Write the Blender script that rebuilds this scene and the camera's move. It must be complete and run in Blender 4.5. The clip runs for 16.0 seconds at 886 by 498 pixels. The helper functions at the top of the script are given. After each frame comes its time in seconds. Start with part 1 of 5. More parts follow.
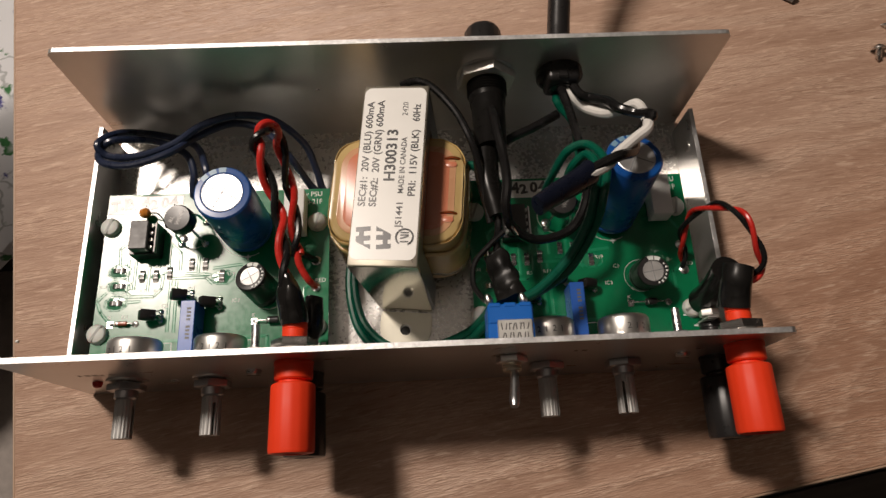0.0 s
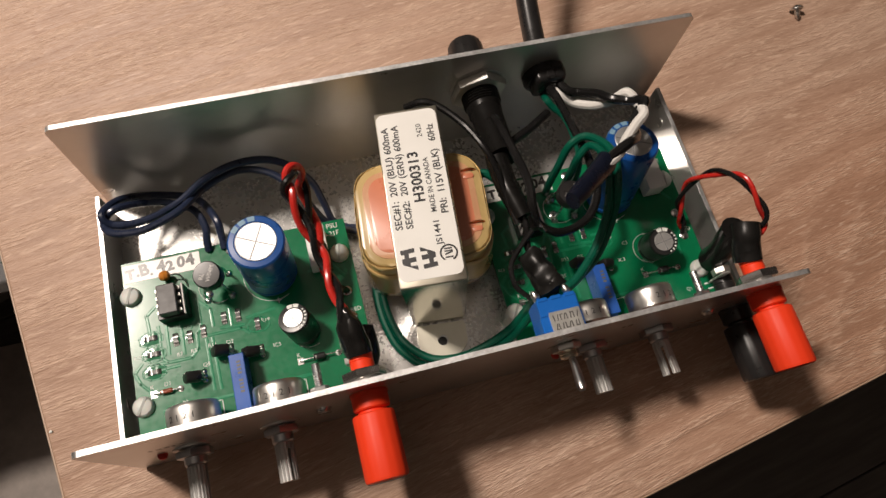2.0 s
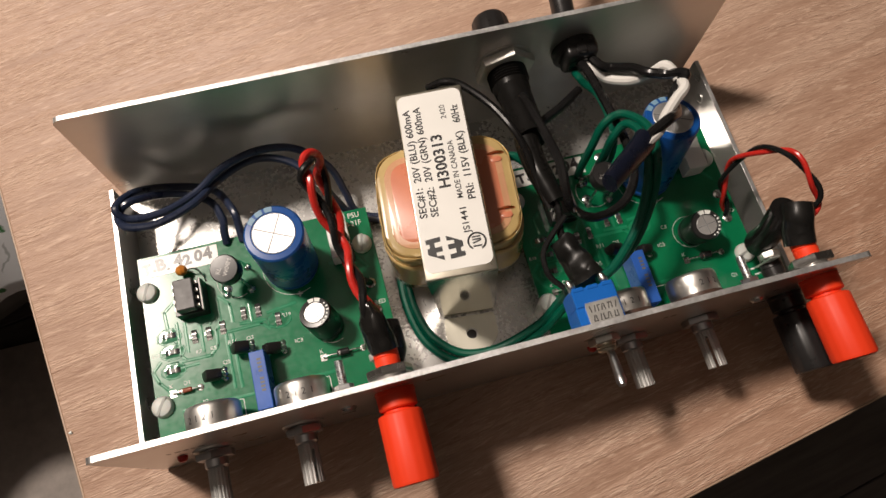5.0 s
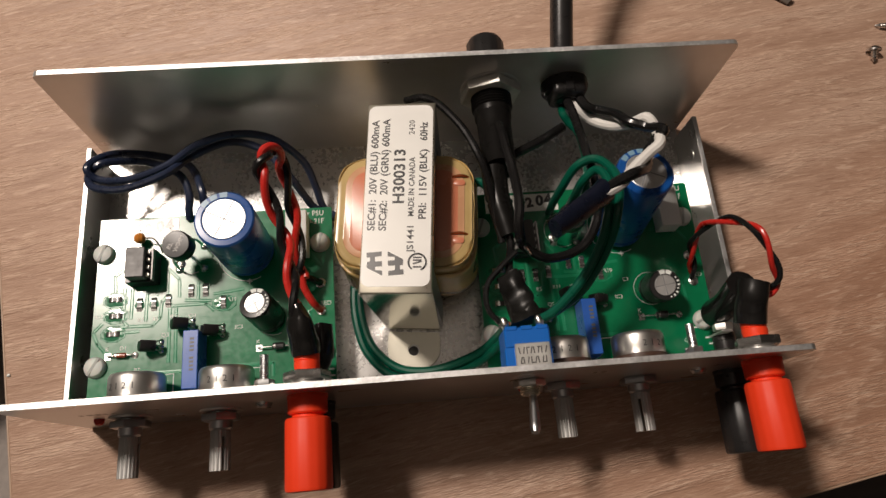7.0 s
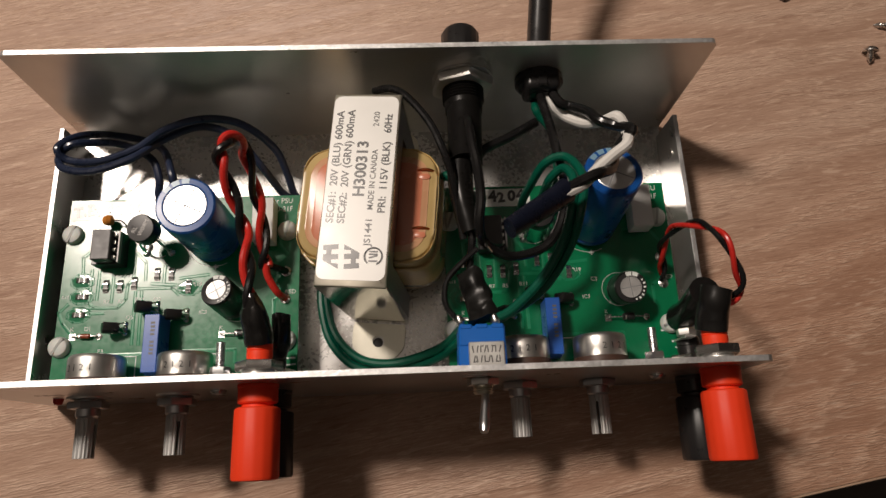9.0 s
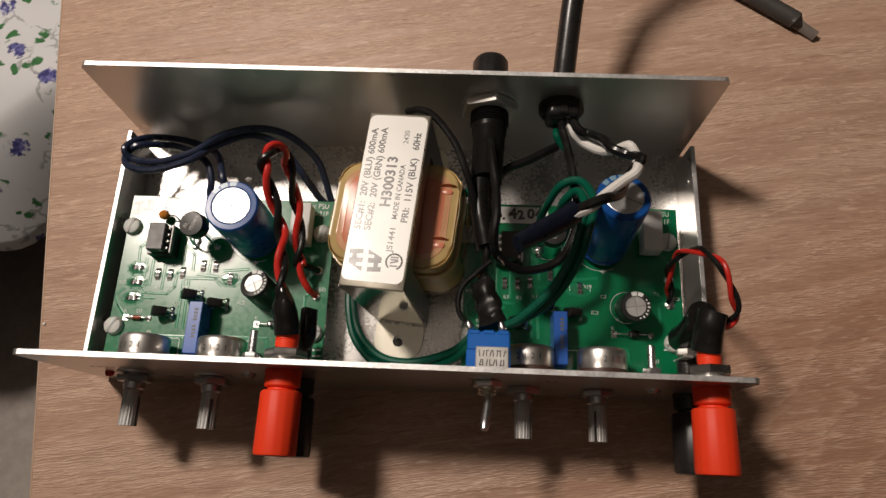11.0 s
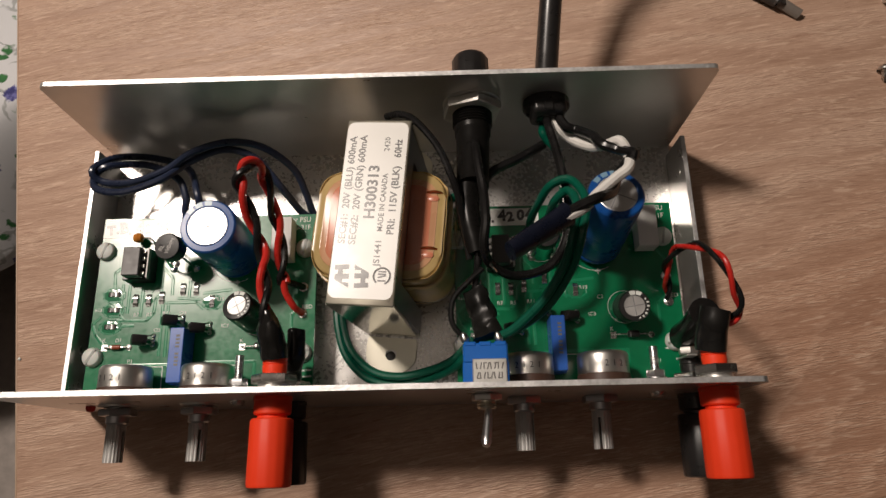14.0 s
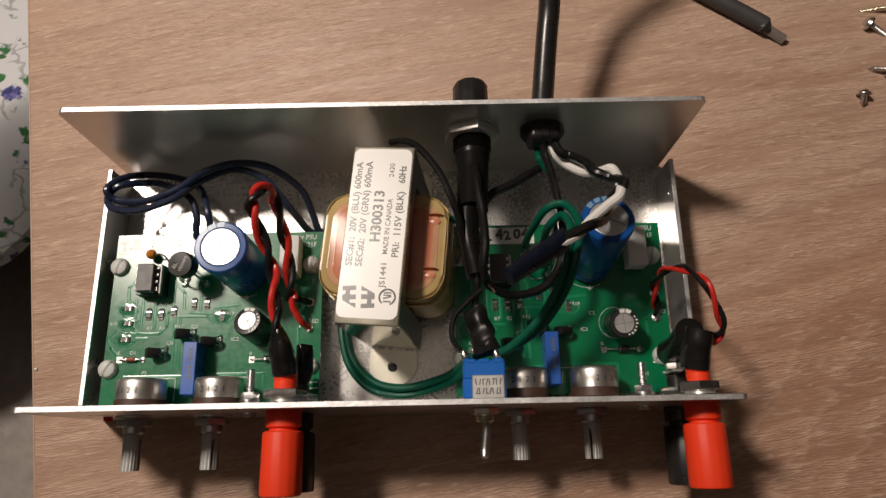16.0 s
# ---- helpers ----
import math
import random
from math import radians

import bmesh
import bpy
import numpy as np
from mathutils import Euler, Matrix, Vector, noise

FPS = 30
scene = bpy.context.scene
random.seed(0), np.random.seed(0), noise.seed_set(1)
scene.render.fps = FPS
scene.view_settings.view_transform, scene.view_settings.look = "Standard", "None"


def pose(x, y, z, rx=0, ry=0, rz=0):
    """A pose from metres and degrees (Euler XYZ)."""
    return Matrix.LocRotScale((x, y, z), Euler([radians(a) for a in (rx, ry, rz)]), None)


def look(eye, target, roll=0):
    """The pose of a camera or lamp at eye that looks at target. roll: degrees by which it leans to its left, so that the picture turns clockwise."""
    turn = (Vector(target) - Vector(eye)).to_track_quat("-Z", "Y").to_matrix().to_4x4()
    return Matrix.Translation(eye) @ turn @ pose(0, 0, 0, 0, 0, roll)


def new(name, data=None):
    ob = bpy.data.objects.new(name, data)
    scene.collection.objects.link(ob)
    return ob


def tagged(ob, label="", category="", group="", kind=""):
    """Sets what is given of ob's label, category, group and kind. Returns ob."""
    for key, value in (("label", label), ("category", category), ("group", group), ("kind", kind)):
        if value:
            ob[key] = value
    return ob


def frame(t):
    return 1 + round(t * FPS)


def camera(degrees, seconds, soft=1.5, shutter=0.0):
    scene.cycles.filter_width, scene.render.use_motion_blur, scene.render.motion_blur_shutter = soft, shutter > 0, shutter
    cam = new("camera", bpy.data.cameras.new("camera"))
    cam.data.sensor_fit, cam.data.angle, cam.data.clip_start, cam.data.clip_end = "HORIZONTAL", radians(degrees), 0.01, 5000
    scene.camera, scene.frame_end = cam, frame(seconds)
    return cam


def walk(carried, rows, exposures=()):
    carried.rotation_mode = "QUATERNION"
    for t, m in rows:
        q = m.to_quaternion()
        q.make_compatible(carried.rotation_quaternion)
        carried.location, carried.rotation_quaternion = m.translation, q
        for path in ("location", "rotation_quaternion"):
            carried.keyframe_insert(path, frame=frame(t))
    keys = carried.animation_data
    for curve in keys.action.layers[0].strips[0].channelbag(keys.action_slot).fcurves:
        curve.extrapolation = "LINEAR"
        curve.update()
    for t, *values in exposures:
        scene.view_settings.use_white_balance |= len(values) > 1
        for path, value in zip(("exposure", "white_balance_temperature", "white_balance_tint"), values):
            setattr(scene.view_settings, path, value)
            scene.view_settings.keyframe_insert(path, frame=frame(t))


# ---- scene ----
cam = camera(66.51, 16.0)
PATH = [
    (0, (0.00723, -0.03718, 0.23639), (0.01283, 0.03015, 0.04814), 2.39),
    (0.5, (0.00266, -0.03607, 0.23750), (0.01206, 0.03031, 0.04907), 4.27),
    (1, (-0.01244, -0.03119, 0.23647), (0.00189, 0.03325, 0.04768), 6.94),
    (1.5, (-0.02865, -0.03010, 0.23857), (-0.00655, 0.03401, 0.05041), 10.15),
    (2, (-0.03253, -0.03041, 0.24439), (-0.00060, 0.03256, 0.05727), 12.80),
    (2.5, (-0.03231, -0.03358, 0.24572), (0.00312, 0.02739, 0.05856), 11.96),
    (3, (-0.03435, -0.03003, 0.24134), (0.00036, 0.03100, 0.05407), 11.17),
    (3.2, (-0.03895, -0.02740, 0.23886), (-0.00382, 0.03358, 0.05165), 10.83),
    (5.3, (-0.02618, -0.02613, 0.23299), (-0.00461, 0.03483, 0.04373), 7.24),
    (5.5, (-0.01678, -0.02851, 0.23385), (0.00283, 0.03206, 0.04425), 9.29),
    (6, (-0.00556, -0.02693, 0.23281), (0.00816, 0.03534, 0.04325), 6.95),
    (6.5, (-0.00491, -0.02508, 0.23414), (0.00808, 0.03749, 0.04462), 7.13),
    (7, (-0.00342, -0.02483, 0.23482), (0.00974, 0.03842, 0.04554), 7.47),
    (7.5, (0.00379, -0.02170, 0.23327), (0.01576, 0.04102, 0.04373), 7.23),
    (8, (0.00914, -0.02093, 0.23366), (0.01791, 0.04221, 0.04409), 5.25),
    (8.2, (0.00962, -0.02188, 0.23366), (0.01801, 0.04037, 0.04377), 5.26),
    (10.3, (0.02134, -0.02033, 0.25054), (0.02111, 0.03592, 0.05861), -0.66),
    (10.5, (0.02077, -0.02195, 0.25355), (0.01759, 0.03814, 0.06281), -2.24),
    (11, (0.02350, -0.02717, 0.25183), (0.01692, 0.03439, 0.06166), -3.86),
    (11.5, (0.03535, -0.02270, 0.24989), (0.02721, 0.03831, 0.05960), -6.55),
    (12, (0.03652, -0.02228, 0.24881), (0.02972, 0.03866, 0.05844), -5.73),
    (12.5, (0.03623, -0.02464, 0.24905), (0.03248, 0.03523, 0.05826), -4.79),
    (13, (0.02804, -0.02244, 0.24691), (0.02412, 0.03646, 0.05582), -5.14),
    (13.5, (0.02319, -0.02120, 0.24442), (0.02004, 0.03841, 0.05353), -4.27),
    (14, (0.02252, -0.01930, 0.24496), (0.01988, 0.04015, 0.05402), -3.82),
    (14.5, (0.02203, -0.01979, 0.24395), (0.02021, 0.03989, 0.05307), -3.02),
    (15, (0.01875, -0.01878, 0.24403), (0.01760, 0.04141, 0.05331), -2.83),
    (15.5, (0.01533, -0.02017, 0.24471), (0.01465, 0.03942, 0.05379), -2.06),
    (16, (0.01921, -0.01290, 0.25952), (0.01939, 0.04358, 0.06766), -0.90),
]
EXPOSURES = [(0.0, 0.22), (1.0, 0.24), (1.5, 0.36), (2.0, 0.54), (3.0, 0.61), (5.5, 0.63), (6.0, 0.48), (7.0, 0.33), (8.0, 0.22), (10.5, 0.17), (11.5, 0.1), (12.0, -0.07), (12.5, -0.06), (13.5, 0.15), (16.0, 0.19)]
walk(cam, [(t, look(eye, target, roll)) for t, eye, target, roll in PATH], EXPOSURES)

# ---------------------------------------------------------------- light
world = bpy.data.worlds.new("room_air")
scene.world = world
world.use_nodes = True
world.node_tree.nodes["Background"].inputs[0].default_value = (0.9, 0.85, 0.8, 1)
world.node_tree.nodes["Background"].inputs[1].default_value = 0.02

LAMP = (-0.55, 0.45, 1.08)          # the room's ceiling lamp, behind and left of the table
bulb = bpy.data.lights.new("ceiling_bulb", "POINT")
bulb.energy, bulb.color, bulb.shadow_soft_size = 44.0, (1.0, 0.87, 0.765), 0.085
lamp = new("ceiling_bulb", bulb)
lamp.location = LAMP

# ---------------------------------------------------------------- tools (all sizes below are centimetres)
CM = 0.01


def thing(name, x=0, y=0, z=0, rz=0, label="", category="", group="", kind=""):
    ob = new(name)
    ob.empty_display_size = 0.01
    ob.matrix_basis = pose(x * CM, y * CM, z * CM, 0, 0, rz)
    return tagged(ob, label, category, group, kind)


def part(name, bm, material, parent=None, label="", smooth=30, m=None):
    """Links a bmesh, in centimetres, as one mesh object."""
    bmesh.ops.recalc_face_normals(bm, faces=bm.faces)
    me = bpy.data.meshes.new(name)
    bm.transform(Matrix.Diagonal((CM, CM, CM, 1)))
    bm.normal_update()
    if smooth:
        for f in bm.faces:
            f.smooth = True
        for e in bm.edges:
            if len(e.link_faces) == 2 and e.calc_face_angle(0) > radians(smooth):
                e.smooth = False
    bm.to_mesh(me)
    bm.free()
    me.materials.append(material)
    ob = new(name, me)
    if parent:
        ob.parent = parent
    if m is not None:
        ob.matrix_basis = Matrix.Translation(m.translation * CM) @ m.to_3x3().to_4x4()
    return tagged(ob, label)


def again(ob, m, parent=None):
    """One more object on the same mesh; m in centimetres."""
    o = new(ob.name.split(".")[0], ob.data)
    o.parent = parent or ob.parent
    o.matrix_basis = Matrix.Translation(m.translation * CM) @ m.to_3x3().to_4x4()
    return o


def mesh():
    return bmesh.new()


def box(bm, x0, x1, y0, y1, z0, z1, bevel=0.0, seg=2):
    vs = bmesh.ops.create_cube(bm, size=1)["verts"]
    for v in vs:
        v.co = ((x0 + x1) / 2 + v.co.x * (x1 - x0), (y0 + y1) / 2 + v.co.y * (y1 - y0), (z0 + z1) / 2 + v.co.z * (z1 - z0))
    if bevel:
        es = list({e for v in vs for e in v.link_edges})
        bmesh.ops.bevel(bm, geom=es, offset=bevel, segments=seg, affect="EDGES", profile=0.5)
    return bm


def lathe(bm, profile, seg=24, m=Matrix.Identity(4), ripple=0.0, teeth=0):
    """Turns a profile of (radius, height) round z, then places it by m; teeth: flutes on the outermost radius."""
    rings, top = [], max(r for r, _ in profile)
    for r, h in profile:
        ring = []
        for n in range(seg):
            a = 2 * math.pi * n / seg
            q = r * (1 + (ripple * (1 if (n * teeth * 2 // seg) % 2 else -1) if teeth and r > 0.8 * top else 0))
            ring.append(bm.verts.new(m @ Vector((q * math.cos(a), q * math.sin(a), h))))
        rings.append(ring)
    for a, b in zip(rings, rings[1:]):
        for n in range(seg):
            bm.faces.new((a[n], a[(n + 1) % seg], b[(n + 1) % seg], b[n]))
    bm.faces.new(rings[0][::-1])
    bm.faces.new(rings[-1])
    return bm


def prism(bm, outline, h0, h1, m=Matrix.Identity(4), bevel=0.0):
    """A flat outline drawn from height h0 to h1, placed by m."""
    lo = [bm.verts.new(m @ Vector((x, y, h0))) for x, y in outline]
    hi = [bm.verts.new(m @ Vector((x, y, h1))) for x, y in outline]
    k = len(outline)
    fs = [bm.faces.new((lo[n], lo[(n + 1) % k], hi[(n + 1) % k], hi[n])) for n in range(k)]
    fs += [bm.faces.new(lo[::-1]), bm.faces.new(hi)]
    if bevel:
        es = list({e for f in fs[-2:] for e in f.edges})
        bmesh.ops.bevel(bm, geom=es, offset=bevel, segments=2, affect="EDGES", profile=0.5)
    return bm


def ngon(r, k, turn=0.0):
    return [(r * math.cos(2 * math.pi * n / k + turn), r * math.sin(2 * math.pi * n / k + turn)) for n in range(k)]


def rounded(x0, x1, y0, y1, r, corners=(1, 1, 1, 1), k=6):
    """A rectangle's outline with rounded corners: lower left, lower right, upper right, upper left."""
    out = []
    for (cx, cy, a), on in zip(((x0, y0, 180), (x1, y0, 270), (x1, y1, 0), (x0, y1, 90)), corners):
        if not on:
            out.append((cx, cy))
            continue
        ox, oy = cx + (r if cx == x0 else -r), cy + (r if cy == y0 else -r)
        out += [(ox + r * math.cos(radians(a + 90 * n / k)), oy + r * math.sin(radians(a + 90 * n / k))) for n in range(k + 1)]
    return out


def holed(bm, outline, holes, h0, h1, m=Matrix.Identity(4)):
    """A plate with holes through it."""
    loops = [outline] + holes
    caps = []
    for h in (h0, h1):
        rings = [[bm.verts.new(m @ Vector((x, y, h))) for x, y in lp] for lp in loops]
        es = [bm.edges.new((r[n], r[(n + 1) % len(r)])) for r in rings for n in range(len(r))]
        bmesh.ops.triangle_fill(bm, use_beauty=True, use_dissolve=False, edges=es)
        caps.append(rings)
    for a, b in zip(*caps):
        for n in range(len(a)):
            bm.faces.new((a[n], a[(n + 1) % len(a)], b[(n + 1) % len(a)], b[n]))
    return bm


def along(points, steps=6):
    """A smooth line through the points."""
    p = [Vector(q) for q in points]
    p = [p[0] * 2 - p[1]] + p + [p[-1] * 2 - p[-2]]
    out = []
    for n in range(1, len(p) - 2):
        a, b, c, d = p[n - 1:n + 3]
        for s in range(steps):
            t = s / steps
            out.append(0.5 * (2 * b + (c - a) * t + (2 * a - 5 * b + 4 * c - d) * t * t + (3 * b - a - 3 * c + d) * t ** 3))
    return out + [p[-2]]


def sweep(bm, line, r, seg=10, radii=None, flat=1.0):
    """A tube along a line of points."""
    rings, up = [], None
    for n, q in enumerate(line):
        way = (line[min(n + 1, len(line) - 1)] - line[max(n - 1, 0)]).normalized()
        if up is None:
            up = way.orthogonal().normalized()
        up = (up - way * up.dot(way)).normalized()
        side = way.cross(up)
        w = radii[n] if radii else r
        rings.append([bm.verts.new(q + w * (math.cos(2 * math.pi * k / seg) * up + flat * math.sin(2 * math.pi * k / seg) * side)) for k in range(seg)])
    for a, b in zip(rings, rings[1:]):
        for k in range(seg):
            bm.faces.new((a[k], a[(k + 1) % seg], b[(k + 1) % seg], b[k]))
    bm.faces.new(rings[0][::-1])
    bm.faces.new(rings[-1])
    return bm


def wire_mesh(points, r, steps=6, seg=10):
    return sweep(mesh(), along(points, steps), r, seg)


def twisted(points, r, turns, phase=0.0, steps=10, gap=1.02, seg=10):
    """One of two wires twisted round a common line; the other has its phase half a turn on."""
    line, up, out = along(points, steps), None, []
    for n, q in enumerate(line):
        way = (line[min(n + 1, len(line) - 1)] - line[max(n - 1, 0)]).normalized()
        up = way.orthogonal().normalized() if up is None else (up - way * up.dot(way)).normalized()
        a = 2 * math.pi * (turns * n / (len(line) - 1) + phase)
        out.append(q + r * gap * (math.cos(a) * up + math.sin(a) * way.cross(up)))
    return sweep(mesh(), out, r, seg)


def letters(text, size, material, parent, m, name="lettering", narrow=1.0, bold=0.0, label="", align="LEFT", lift=0.0):
    """Flat printed lettering; m in centimetres, size the height of a capital."""
    cu = bpy.data.curves.new(name, "FONT")
    cu.body, cu.size, cu.align_x = text, size * CM / 0.69, align
    cu.offset = bold * CM
    cu.resolution_u = 3
    tmp = bpy.data.objects.new("tmp", cu)
    scene.collection.objects.link(tmp)
    me = bpy.data.meshes.new_from_object(tmp.evaluated_get(bpy.context.evaluated_depsgraph_get()))
    bpy.data.objects.remove(tmp)
    me.transform(Matrix.Diagonal((narrow, 1, 1, 1)))
    me.materials.clear()
    me.materials.append(material)
    ob = new(name, me)
    ob.parent = parent
    ob.matrix_basis = Matrix.Translation(m.translation * CM) @ m.to_3x3().to_4x4()
    return tagged(ob, label)


def at(x=0, y=0, z=0, rx=0, ry=0, rz=0):
    return Matrix.LocRotScale((x, y, z), Euler([radians(a) for a in (rx, ry, rz)]), None)


BACKWARD = at(0, 0, 0, -90, 0, 0)      # local z points to +y
FORWARD = at(0, 0, 0, 90, 0, 0)        # local z points to -y

# ---------------------------------------------------------------- materials
def material(name, colour, rough=0.5, metal=0.0, **more):
    ma = bpy.data.materials.new(name)
    ma.use_nodes = True
    b = ma.node_tree.nodes["Principled BSDF"]
    b.inputs["Base Color"].default_value = (*colour, 1)
    b.inputs["Roughness"].default_value = rough
    b.inputs["Metallic"].default_value = metal
    for k, v in more.items():
        b.inputs[k.replace("_", " ")].default_value = v
    return ma


class Nodes:
    """Short ways to add shader nodes."""

    def __init__(self, ma):
        self.tree = ma.node_tree
        self.shader = self.tree.nodes["Principled BSDF"]

    def add(self, kind, ins=(), **props):
        nd = self.tree.nodes.new(kind)
        if "operation" in props:
            nd.operation = props["operation"]
        if "bands_direction" in props:
            nd.bands_direction = props["bands_direction"]
        if "data_type" in props:
            nd.data_type = props["data_type"]
        if "blend_type" in props:
            nd.blend_type = props["blend_type"]
        for k, v in dict(ins).items():
            if isinstance(v, bpy.types.NodeSocket):
                self.tree.links.new(v, nd.inputs[k])
            else:
                nd.inputs[k].default_value = v
        return nd

    def place(self, scale=(1, 1, 1), turn=(0, 0, 0)):
        co = self.add("ShaderNodeTexCoord")
        return self.add("ShaderNodeMapping", {"Vector": co.outputs["Object"], "Scale": scale, "Rotation": turn}).outputs[0]

    def wavy(self, scale, turn, bend, freq):
        """Object coordinates bent sideways by broad noise, then stretched."""
        co = self.add("ShaderNodeTexCoord").outputs["Object"]
        nz = self.add("ShaderNodeTexNoise", {"Vector": co, "Scale": freq, "Detail": 1.0}).outputs["Color"]
        off = self.add("ShaderNodeVectorMath", {0: nz, 1: (0.5, 0.5, 0.5)}, operation="SUBTRACT").outputs[0]
        off = self.add("ShaderNodeVectorMath", {0: off, 1: (0.0, bend, 0.0)}, operation="MULTIPLY").outputs[0]
        both = self.add("ShaderNodeVectorMath", {0: co, 1: off}, operation="ADD").outputs[0]
        return self.add("ShaderNodeMapping", {"Vector": both, "Scale": scale, "Rotation": (0, 0, turn)}).outputs[0]

    def noise(self, where, scale, detail=4, rough=0.6, distort=0.0):
        return self.add("ShaderNodeTexNoise", {"Vector": where, "Scale": scale, "Detail": detail, "Roughness": rough, "Distortion": distort}).outputs["Fac"]

    def ramp(self, fac, *stops):
        nd = self.add("ShaderNodeValToRGB", {"Fac": fac})
        while len(nd.color_ramp.elements) < len(stops):
            nd.color_ramp.elements.new(0.5)
        for e, (p, c) in zip(nd.color_ramp.elements, stops):
            e.position, e.color = p, (*((c,) * 3 if isinstance(c, (int, float)) else c), 1)
        return nd.outputs["Color"]

    def mix(self, fac, a, b, how="MIX"):
        nd = self.add("ShaderNodeMix", data_type="RGBA", blend_type=how)
        for i, v in ((0, fac), (6, a), (7, b)):
            if isinstance(v, bpy.types.NodeSocket):
                self.tree.links.new(v, nd.inputs[i])
            else:
                nd.inputs[i].default_value = v if i == 0 else (*v, 1)
        return nd.outputs[2]

    def bump(self, height, strength, distance):
        nd = self.add("ShaderNodeBump", {"Height": height, "Strength": strength, "Distance": distance})
        self.set("Normal", nd.outputs[0])

    def set(self, name, socket):
        self.tree.links.new(socket, self.shader.inputs[name])


def worn(name, colour, rough=0.5, metal=0.0, scale=300.0, vary=0.15, bump=0.0, **more):
    """A plain surface with faint blotches and uneven gloss."""
    ma = material(name, colour, rough, metal, **more)
    n = Nodes(ma)
    w = n.place()
    fine, broad = n.noise(w, scale, 5), n.noise(w, scale / 9, 3)
    both = n.mix(0.5, fine, broad)
    lo, hi = tuple(c * (1 - vary) for c in colour), tuple(min(1, c * (1 + vary)) for c in colour)
    n.set("Base Color", n.ramp(both, (0.3, lo), (0.7, hi)))
    n.set("Roughness", n.ramp(both, (0.3, max(0.03, rough - 0.08)), (0.7, min(1, rough + 0.08))))
    if bump:
        n.bump(fine, bump, 0.0002)
    return ma


def wood():
    ma = material("oak_laminate", (0.5, 0.36, 0.26), 0.5)
    n = Nodes(ma)
    w = n.place()
    figure = n.add("ShaderNodeTexWave", {"Vector": n.wavy((0.22, 1, 1), 0, 0.03, 4.0), "Scale": 15.0, "Distortion": 12.0, "Detail": 4.0, "Detail Scale": 1.6, "Detail Roughness": 0.6}, bands_direction="Y").outputs["Fac"]
    broad = n.noise(n.wavy((0.7, 6, 1), 0, 0.02, 4.0), 3.5, 5, 0.62, 1.0)
    streak = n.noise(n.wavy((100, 1250, 1), 0.05, 0.018, 7.0), 1.0, 4, 0.65, 0.6)
    line = n.noise(n.wavy((30, 420, 1), 0.02, 0.018, 5.0), 1.0, 3, 0.6, 0.8)
    flecks = n.noise(n.wavy((230, 1900, 1), 0.1, 0.018, 7.0), 1.0, 2, 0.55, 0.4)
    zone = n.ramp(n.mix(0.5, figure, n.noise(n.wavy((2, 22, 1), 0.0, 0.03, 5.0), 4.0, 3)), (0.36, 0.35), (0.6, 1.0))
    dashes = n.noise(n.wavy((90, 700, 1), -0.05, 0.03, 7.0), 1.0, 2, 0.5, 0.7)
    dirt = n.noise(w, 7, 3)
    c = n.ramp(n.mix(0.33, broad, figure), (0.3, (0.43, 0.273, 0.194)), (0.46, (0.497, 0.326, 0.236)), (0.54, (0.522, 0.346, 0.253)), (0.7, (0.552, 0.374, 0.277)))
    c = n.mix(n.ramp(line, (0.36, 0.4), (0.52, 0.0)), c, (0.33, 0.195, 0.128))
    c = n.mix(n.ramp(streak, (0.34, 0.48), (0.45, 0.0)), c, (0.26, 0.135, 0.088))
    # redder wood at the near right, with some light fall-off put into its colour
    red_falloff = n.add("ShaderNodeVectorMath", {0: n.wavy((1, 2.2, 0), 0, 0.08, 9.0), 1: (0.36, 0.04, 0.0)}, operation="DISTANCE").outputs["Value"]
    c = n.mix(n.ramp(red_falloff, (0.1, 1.0), (0.22, 0.0)), c, n.mix(1.0, c, (0.92, 0.81, 0.74), "MULTIPLY"))
    # pale grain flecks; glints off the embossed pores are painted in with them
    c = n.mix(n.mix(1.0, n.ramp(flecks, (0.54, 0.0), (0.63, 0.48)), zone, "MULTIPLY"), c, (0.74, 0.53, 0.395))
    c = n.mix(n.ramp(dashes, (0.6, 0.0), (0.69, 0.5)), c, (0.74, 0.54, 0.41))
    c = n.mix(n.ramp(dirt, (0.3, 0.08), (0.6, 0.0)), c, (0.33, 0.21, 0.145))
    # flame figure towards the near end: jagged steps from pale to dark
    jag = n.noise(n.place((45, 330, 1)), 1.0, 3, 0.6)
    spot = n.add("ShaderNodeSeparateXYZ", {0: n.wavy((1, 1, 1), 0, 0.012, 14.0)})
    lean = n.add("ShaderNodeMath", {0: spot.outputs[1], 1: -1.05, 2: spot.outputs[0]}, operation="MULTIPLY_ADD").outputs[0]
    lean = n.add("ShaderNodeMath", {0: jag, 1: 0.03, 2: lean}, operation="MULTIPLY_ADD").outputs[0]
    step = n.add("ShaderNodeMath", {0: lean, 1: 0.248}, operation="SUBTRACT").outputs[0]
    step = n.add("ShaderNodeMath", {0: step, 1: 0.026}, operation="DIVIDE").outputs[0]
    step = n.add("ShaderNodeMath", {0: step}, operation="FRACT").outputs[0]
    near = n.add("ShaderNodeVectorMath", {0: n.wavy((1, 1.6, 0), 0, 0.05, 9.0), 1: (0.31, 0.03, 0.0)}, operation="DISTANCE").outputs["Value"]
    flame = n.ramp(near, (0.05, 1.0), (0.085, 0.0))
    c = n.mix(n.mix(1.0, flame, n.ramp(step, (0.0, 0.34), (0.55, 0.12), (0.8, 0.0), (0.94, 0.0), (1.0, 0.34)), "MULTIPLY"), c, (0.3, 0.175, 0.115))
